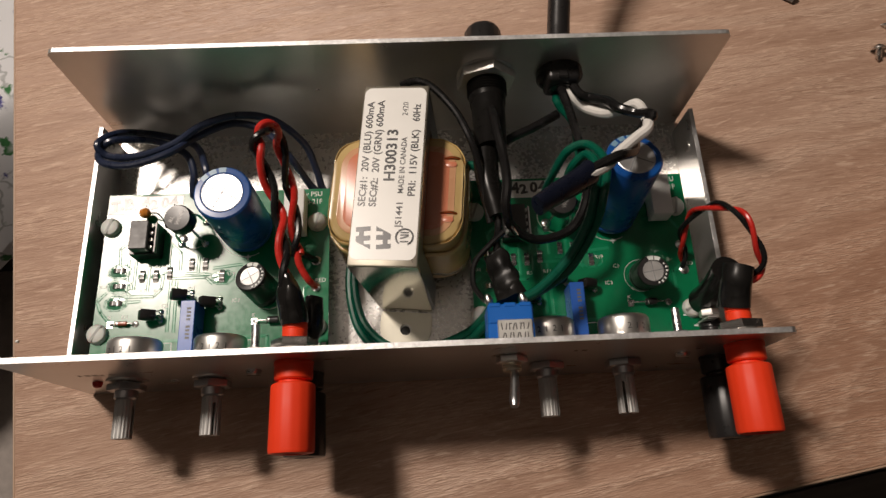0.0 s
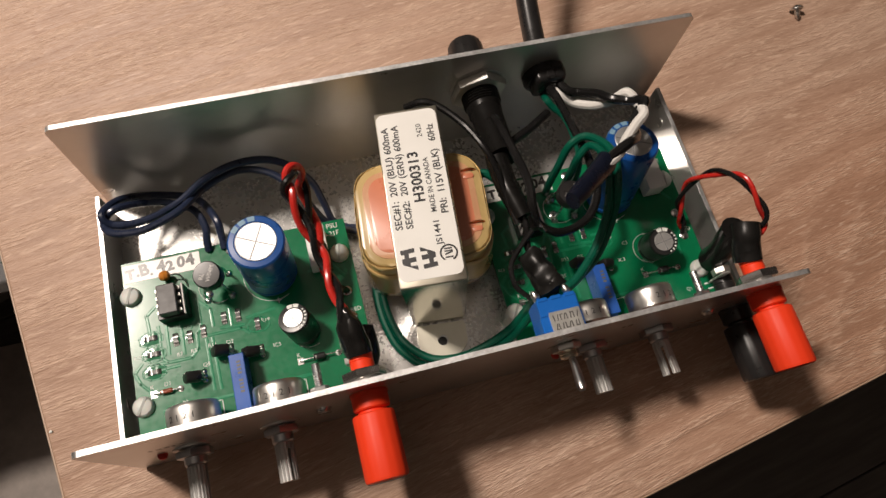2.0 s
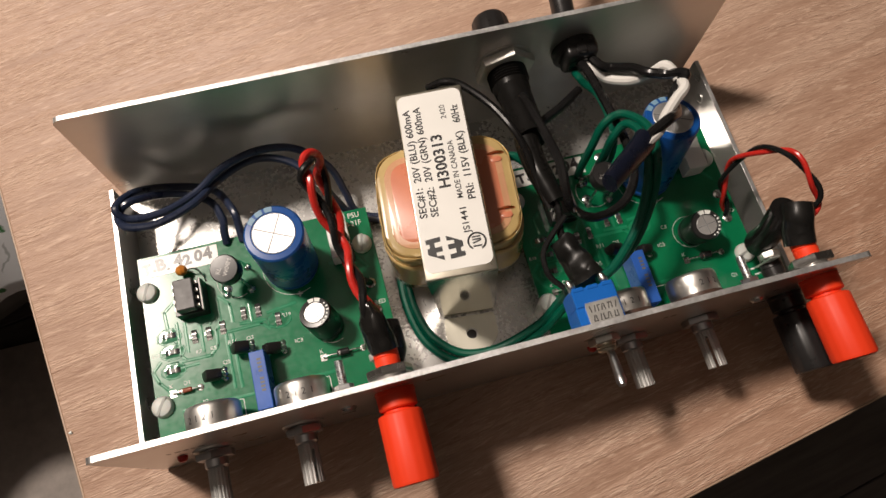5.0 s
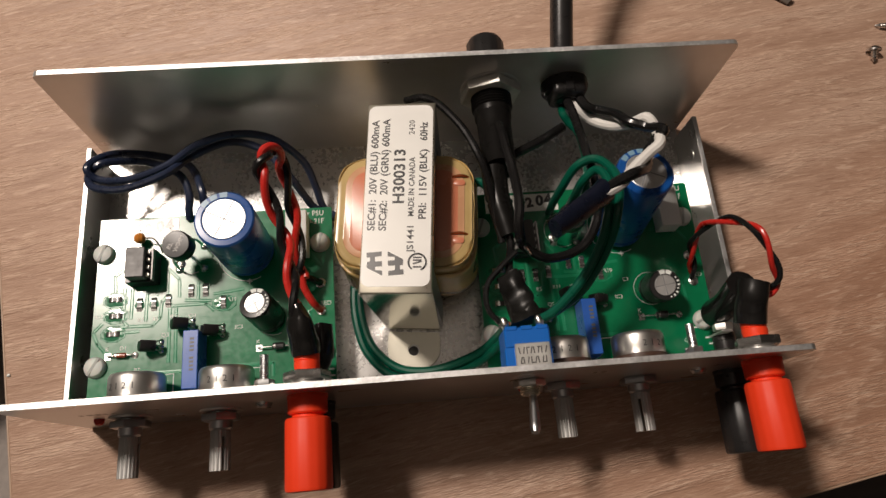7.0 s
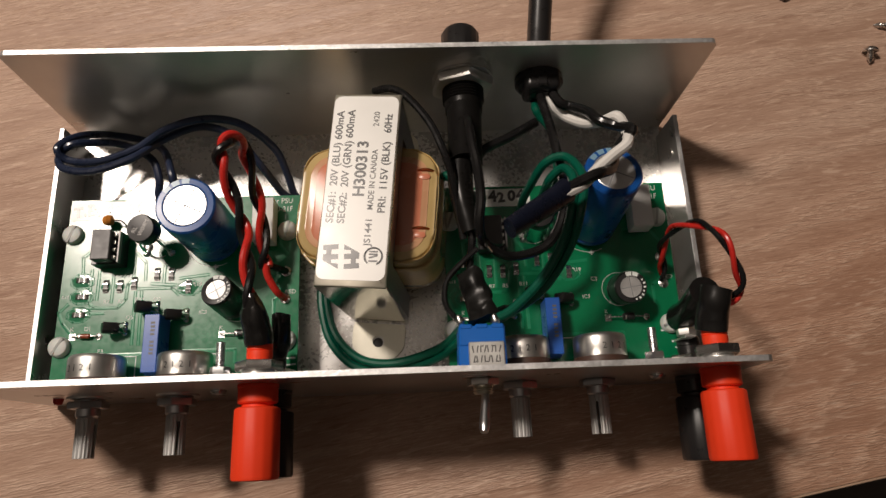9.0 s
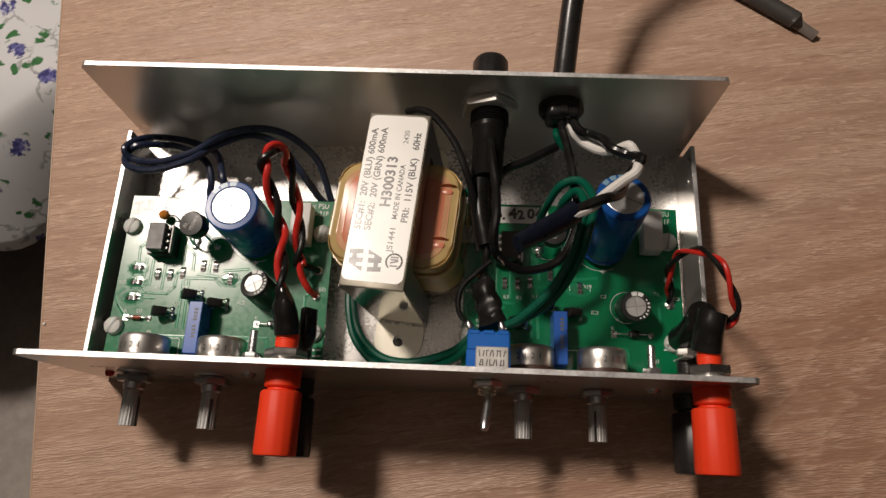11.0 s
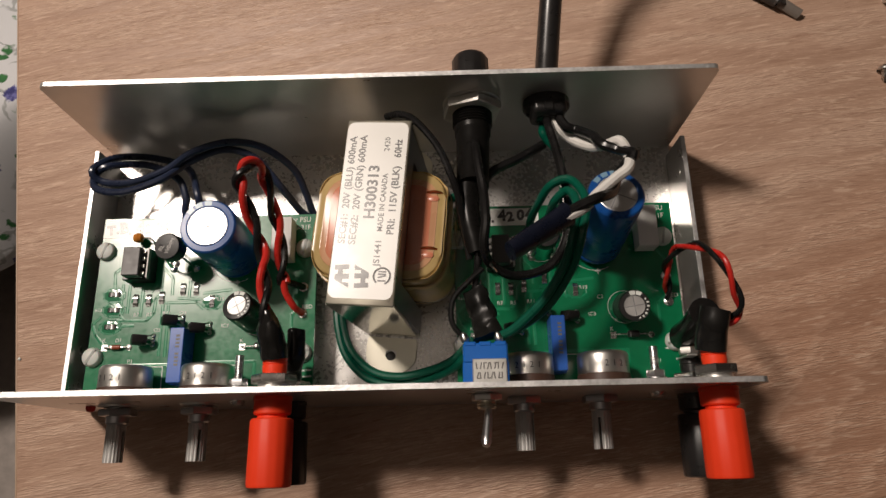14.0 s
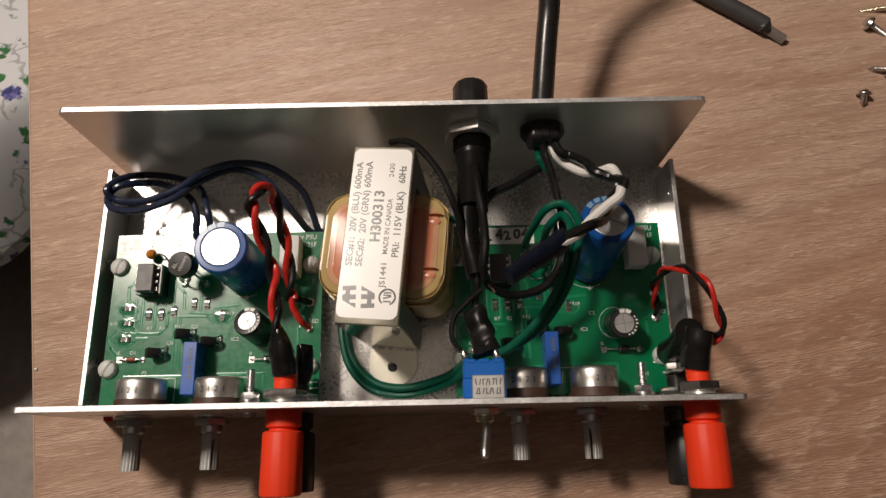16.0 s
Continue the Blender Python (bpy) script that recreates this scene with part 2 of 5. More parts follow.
    c = n.mix(n.mix(1.0, flame, n.ramp(step, (0.68, 0.0), (0.92, 0.24), (1.0, 0.0)), "MULTIPLY"), c, (0.66, 0.48, 0.36))
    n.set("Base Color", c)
    n.set("Roughness", n.ramp(streak, (0.3, 0.52), (0.7, 0.41)))
    n.bump(n.mix(0.7, n.mix(0.5, streak, line), n.mix(1.0, flecks, zone, "MULTIPLY")), 0.9, 0.0008)
    return ma


def brushed(name, colour, rough, scale=(4, 900, 900), streak=0.12, metal=1.0):
    ma = material(name, colour, rough, metal)
    n = Nodes(ma)
    s, b = n.noise(n.place(scale), 1.0, 4, 0.7), n.noise(n.place(), 60, 4)
    n.set("Roughness", n.ramp(n.mix(0.4, s, b), (0.3, rough - streak), (0.7, rough + streak)))
    n.set("Base Color", n.ramp(b, (0.3, tuple(c * 0.9 for c in colour)), (0.7, colour)))
    n.bump(s, 0.05, 0.00004)
    return ma


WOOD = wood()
EDGE_BAND = worn("table_edge_band", (0.42, 0.29, 0.2), 0.5, scale=80)
ALU = brushed("satin_aluminium", (0.7, 0.69, 0.675), 0.3, (30, 90, 90), 0.05, 0.9)
FLOORALU = worn("dull_aluminium_floor", (0.7, 0.69, 0.67), 0.28, 0.66, scale=700, vary=0.06)
PANEL = brushed("satin_aluminium_panel", (0.74, 0.725, 0.7), 0.31, (30, 90, 90), 0.05, 0.8)
ALU_CUT = worn("sheared_aluminium_edge", (0.86, 0.86, 0.86), 0.45, 0.9, scale=900, vary=0.3, bump=0.6)
STEEL = brushed("zinc_plated_steel", (0.8, 0.755, 0.63), 0.3, (60, 60, 60), 0.1)
NICKEL = worn("nickel", (0.68, 0.67, 0.65), 0.28, 1.0, scale=200)
CHROME = worn("bright_chrome", (0.8, 0.8, 0.8), 0.12, 1.0, scale=200)
DARKMETAL = worn("dull_metal", (0.5, 0.5, 0.51), 0.38, 1.0, scale=200)
SOLDER = worn("solder", (0.68, 0.68, 0.66), 0.27, 1.0, scale=900)
BLACK = worn("black_plastic", (0.017, 0.016, 0.016), 0.3, scale=300)
DEADBLACK = worn("dead_black_plastic", (0.008, 0.0075, 0.007), 0.3, scale=300, Specular_IOR_Level=0.18)
NAVYSHRINK = worn("blue_black_heat_shrink", (0.006, 0.008, 0.018), 0.3, scale=400)
SHRINK = worn("black_heat_shrink", (0.009, 0.0085, 0.008), 0.2, scale=400)
DUSTYSHRINK = worn("dusty_heat_shrink", (0.013, 0.0125, 0.0115), 0.36, scale=220, vary=0.8, bump=0.5, Specular_IOR_Level=0.22)
BLACKWIRE = worn("black_insulation", (0.01, 0.0095, 0.0095), 0.24, scale=300, Specular_IOR_Level=0.35)
NAVY = worn("navy_insulation", (0.018, 0.026, 0.055), 0.3, scale=300)
REDWIRE = worn("red_insulation", (0.55, 0.025, 0.018), 0.28, scale=300, vary=0.08)
GREENWIRE = worn("green_insulation", (0.001, 0.085, 0.05), 0.33, scale=300, Specular_IOR_Level=0.35)
WHITEWIRE = worn("white_insulation", (0.8, 0.78, 0.74), 0.35, scale=300, vary=0.06)
REDPLASTIC = worn("red_plastic", (0.85, 0.05, 0.012), 0.5, scale=150, vary=0.05, Specular_IOR_Level=0.35)
BLUECAP = worn("blue_sleeve", (0.008, 0.075, 0.3), 0.3, scale=150, vary=0.08)
BLUEBOX = worn("blue_moulding", (0.006, 0.125, 0.5), 0.35, scale=200, vary=0.08)
BLUETRIM = worn("pale_blue_moulding", (0.024, 0.1, 0.4), 0.3, scale=200, vary=0.1)
PALESTRIPE = worn("pale_blue_print", (0.2, 0.34, 0.46), 0.3, scale=200, vary=0.1)
PASSIVATED = worn("passivated_steel", (0.74, 0.71, 0.6), 0.46, 0.55, scale=120, vary=0.08)
GROOVE = worn("pressed_groove", (0.3, 0.3, 0.31), 0.55, 0.4, scale=200)
POSTNUT = worn("dark_plated_nut", (0.62, 0.6, 0.58), 0.26, 1.0, scale=250)
CANTOP = worn("capacitor_can_top", (0.76, 0.76, 0.75), 0.4, 0.85, scale=250)
WHITEPAINT = worn("white_ink", (0.75, 0.78, 0.74), 0.5, scale=600, vary=0.05)
BLACKINK = worn("black_ink", (0.02, 0.02, 0.022), 0.5, scale=600)
GREYINK = worn("grey_ink", (0.12, 0.12, 0.12), 0.5, scale=600)
REDINK = worn("red_ink", (0.55, 0.03, 0.02), 0.45, scale=600)
LABEL = worn("white_label", (0.84, 0.83, 0.79), 0.31, scale=120, vary=0.04, Specular_IOR_Level=0.6)
LABELINK = worn("laminated_black_print", (0.02, 0.02, 0.022), 0.31, scale=120, Specular_IOR_Level=0.6)
NYLON = worn("natural_nylon", (0.58, 0.6, 0.565), 0.45, scale=300, vary=0.06, Subsurface_Weight=0.1, Subsurface_Scale=0.002)
CERAMIC = worn("white_ceramic", (0.74, 0.74, 0.72), 0.5, scale=200, vary=0.05)
ORANGE = worn("orange_resin", (0.55, 0.2, 0.03), 0.3, scale=300)
COPPER_TAPE = worn("copper_coloured_winding", (0.58, 0.2, 0.11), 0.27, scale=60, vary=0.15, bump=0.3)
NUTMETAL = worn("satin_plated_nut", (0.74, 0.73, 0.7), 0.42, 0.85, scale=250)
BRIGHTNUT = worn("bright_plated_nut", (0.86, 0.84, 0.8), 0.5, 1.0, scale=250)
MARKER = worn("felt_pen", (0.04, 0.036, 0.036), 0.31, scale=200, vary=0.4, Specular_IOR_Level=0.6)
FADED = worn("faded_ink", (0.3, 0.29, 0.28), 0.5, 0.5, scale=600)
SHELLAC = worn("amber_tape", (0.52, 0.37, 0.155), 0.3, scale=45, vary=0.3, bump=0.3)

# ---------------------------------------------------------------- the room and the table
PLASTER = worn("plaster", (0.115, 0.104, 0.094), 0.8, scale=20, vary=0.05)
CEILING = worn("ceiling_paint", (0.165, 0.153, 0.142), 0.85, scale=20, vary=0.04)


def floor_boards():
    ma = material("grey_floor_boards", (0.25, 0.22, 0.2), 0.5)
    n = Nodes(ma)
    g = n.noise(n.place((1.2, 14, 1)), 6, 5, 0.65)
    n.set("Base Color", n.ramp(g, (0.3, (0.1, 0.085, 0.075)), (0.7, (0.17, 0.145, 0.13))))
    n.bump(g, 0.2, 0.001)
    return ma


FLOORING = floor_boards()
ROOM = (-210, 230, -190, 220, -74, 178)      # x0 x1 y0 y1 z0 z1
x0, x1, y0, y1, z0, z1 = ROOM
tagged(part("wall_west", box(mesh(), x0 - 10, x0, y0 - 10, y1 + 10, z0, z1), PLASTER), "plain plaster wall", "wall", kind="structure")
tagged(part("wall_east", box(mesh(), x1, x1 + 10, y0 - 10, y1 + 10, z0, z1), PLASTER), "plain plaster wall", "wall", kind="structure")
tagged(part("wall_north", box(mesh(), x0, x1, y1, y1 + 10, z0, z1), PLASTER), "plain plaster wall", "wall", kind="structure")
tagged(part("wall_south", box(mesh(), x0, x1, y0 - 10, y0, z0, z1), PLASTER), "plain plaster wall", "wall", kind="structure")
tagged(part("ceiling", box(mesh(), x0, x1, y0, y1, z1, z1 + 10), CEILING), "plain pale ceiling", "ceiling", kind="structure")
floor = tagged(thing("floor", 0, 0, z0, 9.4), "grey-brown wooden floor boards", "floor", kind="structure")
part("subfloor", box(mesh(), x0, x1, y0, y1, -12, -1.5), FLOORING, floor, m=at(0, 0, 0, 0, 0, -9.4))
plank = part("plank", box(mesh(), 0, 89, 0.1, 13.9, -1.5, 0, 0.15, 1), FLOORING, floor, m=at(-60, -84))
for row in range(-14, 18):
    for col in range(-4, 4):
        a, b = 90 * col - (37 * row) % 90, 14 * row
        ends = [Matrix.Rotation(radians(9.4), 2) @ Vector((a + i, b + j)) for i in (0, 89) for j in (0, 14)]
        if all(x0 < q.x < x1 and y0 < q.y < y1 for q in ends):
            again(plank, at(a, b), floor)

TABLE_TURN, TABLE_CORNER = 9.4, (-12.15, -8.25)
table = thing("table", TABLE_CORNER[0], TABLE_CORNER[1], z0, TABLE_TURN, "light oak-look laminate table top with straight edges", "table")
top = -z0
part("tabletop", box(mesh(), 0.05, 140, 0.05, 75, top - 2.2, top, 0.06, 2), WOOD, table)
part("edge_band", box(mesh(), -0.03, 0.05, 0.0, 75, top - 2.2, top - 0.05, 0.02, 1), EDGE_BAND, table, "thin edge strip")
part("edge_band", box(mesh(), 0.0, 140, -0.03, 0.05, top - 2.2, top - 0.05, 0.02, 1), EDGE_BAND, table, "thin edge strip")
part("knot", lathe(mesh(), [(0.035, 0), (0.03, 0.004)], 8, at(4.2, 23.3, top)), EDGE_BAND, table, "tiny dark spot")
leg = part("leg", box(mesh(), -2.5, 2.5, -2.5, 2.5, 0, top - 2.2, 0.2), EDGE_BAND, table, m=at(20, 8))
for a, b in ((132, 8), (132, 68), (20, 68)):
    again(leg, at(a, b), table)


def printed_cloth():
    ma = material("floral_cotton", (0.75, 0.76, 0.78), 0.8)
    n = Nodes(ma)
    w = n.place()
    warp = n.add("ShaderNodeTexNoise", {"Vector": w, "Scale": 60.0, "Detail": 2.0}).outputs["Color"]
    bent = n.mix(0.018, w, warp)
    ragged = n.noise(w, 190, 3)
    rose = n.add("ShaderNodeTexVoronoi", {"Vector": bent, "Scale": 21.0, "Randomness": 0.85})
    leaf = n.add("ShaderNodeTexVoronoi", {"Vector": bent, "Scale": 62.0, "Randomness": 1.0})
    petals = n.ramp(n.mix(0.25, rose.outputs["Distance"], ragged), (0.245, 1.0), (0.285, 0.0))
    around = n.ramp(rose.outputs["Distance"], (0.3, 0.0), (0.36, 1.0), (0.62, 1.0), (0.72, 0.0))
    pick = n.add("ShaderNodeSeparateColor", {"Color": leaf.outputs["Color"]})
    blade = n.ramp(n.mix(0.3, leaf.outputs["Distance"], ragged), (0.36, 1.0), (0.42, 0.0))
    blade = n.mix(1.0, n.mix(1.0, blade, around, "MULTIPLY"), n.ramp(pick.outputs[0], (0.5, 0.0), (0.52, 1.0)), "MULTIPLY")
    stem = n.add("ShaderNodeTexVoronoi", {"Vector": bent, "Scale": 17.0, "Randomness": 1.0})
    stem.feature = "DISTANCE_TO_EDGE"
    vine = n.mix(1.0, n.ramp(stem.outputs["Distance"], (0.012, 0.55), (0.03, 0.0)), n.ramp(n.noise(w, 30, 1), (0.47, 0.0), (0.53, 1.0)), "MULTIPLY")
    c = n.mix(vine, (0.78, 0.79, 0.81), (0.2, 0.22, 0.2))
    c = n.mix(blade, c, n.mix(ragged, (0.015, 0.1, 0.03), (0.08, 0.28, 0.09)))
    c = n.mix(petals, c, n.mix(n.ramp(ragged, (0.4, 0.0), (0.6, 1.0)), (0.05, 0.05, 0.2), (0.2, 0.2, 0.5)))
    n.set("Base Color", c)
    n.bump(n.noise(w, 900, 2), 0.2, 0.0005)
    return ma


CLOTH = printed_cloth()


def bedspread():
    """A cloth over a low bed beside the table, its hem hanging in folds."""
    bm = mesh()
    nx, ny = 60, 60
    grid = {}
    for i in range(nx + 1):
        for j in range(ny + 1):
            u, v = i / nx, j / ny
            x = -95 + 84 * u
            edge = min(36.0, max(6.0, 26.5 + 0.5 * (x + 44.5)))
            y = edge + (106 - edge) * max(0.0, (v - 0.2) / 0.8)
            z = -30 + 1.2 * noise.noise((x * 0.05, y * 0.09, 0)) + 0.8 * math.sin(y * 0.5 + 0.04 * x)
            if v < 0.2:
                d = (0.2 - v) / 0.2
                y = edge - 6.5 * d + 1.2 * d * math.sin(x * 0.45)
                z -= 12.5 * d ** 1.5
            grid[i, j] = bm.verts.new((x, y, z))
    for i in range(nx):
        for j in range(ny):
            bm.faces.new((grid[i, j], grid[i + 1, j], grid[i + 1, j + 1], grid[i, j + 1]))
    return bm


bed = thing("bed", 0, 0, z0, 0, "low bed under a white floral bedspread with folded hem", "bed")
part("mattress", prism(mesh(), [(-93, 12), (-80, 15), (-24, 43), (-13, 43), (-13, 104), (-93, 104)], 12, 41, bevel=1.5), PLASTER, bed)
cover = part("bedspread", bedspread(), CLOTH, bed, "white cotton with green leaves and blue flowers", m=at(0, 0, -z0))
cover.modifiers.new("thickness", "SOLIDIFY").thickness = 0.002

# paler cover added over the boards: the lamp's brightening of the floor, as colour
LIT_FLOOR = worn("lit_floor_grey", (0.52, 0.46, 0.42), 0.9, scale=60, vary=0.25, bump=0.5)
tagged(part("rug", box(mesh(), -105, -36, -70, 30, z0, z0 + 0.8, 0.3, 2), LIT_FLOOR), "flat grey cover added for the lamplit part of the floor", "rug")

# ---------------------------------------------------------------- the chassis
W, D, H, T = 10.85, 9.74, 5.74, 0.16       # half width, depth, panel height, sheet
WALL = 1.93
chassis = thing("chassis", 0, 0, 0, 0, "open brushed aluminium instrument chassis with low side walls", "case")
part("floor_plate", box(mesh(), -W, W, T / 2, D - T / 2, 0.02, 0.15), FLOORALU, chassis)
# no opening here: a black disc gives the shade inside the mounting hole
part("hole_shade", lathe(mesh(), [(0.17, 0.1), (0.17, 0.153), (0.16, 0.154)], 20, at(-0.04, 1.66)), BLACK, chassis, "black disc painted in for the shade of an empty mounting hole")
POT_X, POT_Z = (-8.58, -5.95, 4.42, 6.84), 2.45
POST_X, POST_Z = (-3.1, 9.9), (2.38, 4.36)
TOGGLE = (3.02, 3.85)
FUSE, CORD = (3.05, 3.82), (5.58, 3.82)
STUDS = ((-4.5, 3.3), (8.45, 3.3))


def round_hole(x, z, r, k=20):
    return [(x + a, z + b) for a, b in ngon(r, k)]


front_holes = [round_hole(x, POT_Z, 0.42) for x in POT_X] + [round_hole(x, z, 0.4) for x in POST_X for z in POST_Z]
front_holes += [round_hole(*TOGGLE, 0.33)] + [round_hole(x, z, 0.17, 12) for x, z in STUDS] + [round_hole(-7.27, 2.1, 0.12, 12)]
panel_outline = rounded(-W, W, 0.02, H, 0.22)
UPRIGHT = at(0, 0, 0, 90, 0, 0)             # x, height -> x, z; depth towards -y


def sheet_panel(y, holes):
    bm = holed(mesh(), panel_outline, holes, -T / 2, T / 2, Matrix.Translation((0, y, 0)) @ UPRIGHT)
    bmesh.ops.remove_doubles(bm, verts=bm.verts, dist=1e-5)
    return bm


def edge_strip(y):
    """The bright sawn top edge of a panel."""
    bm = mesh()
    box(bm, -W + 0.2, W - 0.2, y - T / 2 + 0.004, y + T / 2 - 0.004, H - 0.02, H + 0.006)
    return bm


def panel_print(parent):
    """Worn legends too faint to read: plain bars."""
    for x0, x1, z in ((-9.6, -8.6, 3.5), (4.95, 5.6, 4.35)):
        bm = mesh()
        k = int((x1 - x0) / 0.22)
        for n in range(k):
            box(bm, x0 + 0.22 * n, x0 + 0.22 * n + (0.15 if n % 3 else 0.1), -T / 2 - 0.004, -T / 2 + 0.002, z - 0.1, z + 0.1)
        part("legend", bm, FADED, parent, smooth=0)


front = part("front_panel", sheet_panel(0, front_holes), ALU, chassis)
panel_print(front)
part("cut_edge", edge_strip(0), ALU_CUT, front, "bright sheared edge")
back = part("back_panel", sheet_panel(D, [round_hole(*FUSE, 0.7), round_hole(*CORD, 0.62)]), PANEL, chassis)
part("cut_edge", edge_strip(D), ALU_CUT, back, "bright sheared edge")
for side in (-1, 1):
    wall = part("side_wall", box(mesh(), side * W, side * (W - 0.14), 0.35, 9.22, 0.15, WALL, 0.01, 1), ALU, chassis)
    part("cut_edge", box(mesh(), side * (W - 0.003), side * (W - 0.137), 0.36, 9.21, WALL - 0.01, WALL + 0.004), ALU_CUT, wall, "bright sheared edge")
    for y in (1.9, 8.0):
        part("captive_nut", lathe(mesh(), [(0.2, 0), (0.2, 0.03), (0.1, 0.04)], 14, at(side * (W - 0.14), y, 1.25, 0, -90 * side, 0)), NICKEL, wall)
# ---------------------------------------------------------------- the circuit boards
def solder_mask():
    ma = material("green_solder_mask", (0.0, 0.16, 0.07), 0.3)
    n = Nodes(ma)
    w = n.place()
    b = n.noise(w, 90, 4)
    n.set("Base Color", n.ramp(b, (0.3, (0.001, 0.135, 0.052)), (0.7, (0.004, 0.18, 0.072))))
    n.set("Roughness", n.ramp(n.noise(w, 500, 4), (0.3, 0.18), (0.7, 0.27)))
    return ma


MASK = solder_mask()
CANMETAL = brushed("nickel_plated_can", (0.78, 0.765, 0.73), 0.38, (50, 50, 50), 0.08)
ZINC = worn("bright_zinc", (0.72, 0.73, 0.74), 0.3, 1.0, scale=300)
CHIP = worn("chip_ceramic", (0.05, 0.048, 0.045), 0.4, scale=600)
PIN = worn("tarnished_pin", (0.5, 0.49, 0.46), 0.4, 0.9, scale=600)
BROWNBOARD = worn("brown_phenolic", (0.06, 0.03, 0.02), 0.5, scale=300)
SHAFT = worn("dull_aluminium_shaft", (0.45, 0.445, 0.43), 0.52, 0.45, scale=250, vary=0.25, bump=0.3)
FLIP = Matrix.Identity(4)
TRACE = worn("covered_copper_trace", (0.012, 0.22, 0.1), 0.22, scale=300)
FLUX = worn("flux_over_solder_mask", (0.02, 0.17, 0.08), 0.12, scale=300)
STAMP = worn("dark_stamped_mark", (0.13, 0.125, 0.12), 0.45, 0.6, scale=600)
SLOTNYLON = worn("shaded_nylon", (0.3, 0.31, 0.29), 0.5, scale=300)
BOARD_Z = 1.40


def trace_line(bm, pts, w=0.05, z=BOARD_Z):
    for (xa, ya), (xb, yb) in zip(pts, pts[1:]):
        way = Vector((xb - xa, yb - ya))
        if way.length < 1e-6:
            continue
        n = way.normalized()
        s = Vector((-n.y, n.x)) * w / 2
        e = n * w / 2
        vs = [bm.verts.new((p[0], p[1], z + 0.006)) for p in (Vector((xa, ya)) - e + s, Vector((xa, ya)) - e - s, Vector((xb, yb)) + e - s, Vector((xb, yb)) + e + s)]
        bm.faces.new(vs)
    return bm


def ridge(bm, pts, w=0.11, h=0.007):
    """A covered track: a low ridge with sloping sides."""
    for (xa, ya), (xb, yb) in zip(pts, pts[1:]):
        a, b = Vector((xa, ya, BOARD_Z)), Vector((xb, yb, BOARD_Z))
        n = (b - a).normalized()
        s_, e, up = Vector((-n.y, n.x, 0)), n * w * 0.4, Vector((0, 0, h))
        rows = [[bm.verts.new(q) for q in (p + s_ * w / 2 + Vector((0, 0, 0.002)), p + s_ * w * 0.22 + up, p - s_ * w * 0.22 + up, p - s_ * w / 2 + Vector((0, 0, 0.002)))] for p in (a - e, b + e)]
        for k in range(3):
            bm.faces.new((rows[0][k], rows[0][k + 1], rows[1][k + 1], rows[1][k]))
        for r in rows:
            bm.faces.new(r)
    return bm


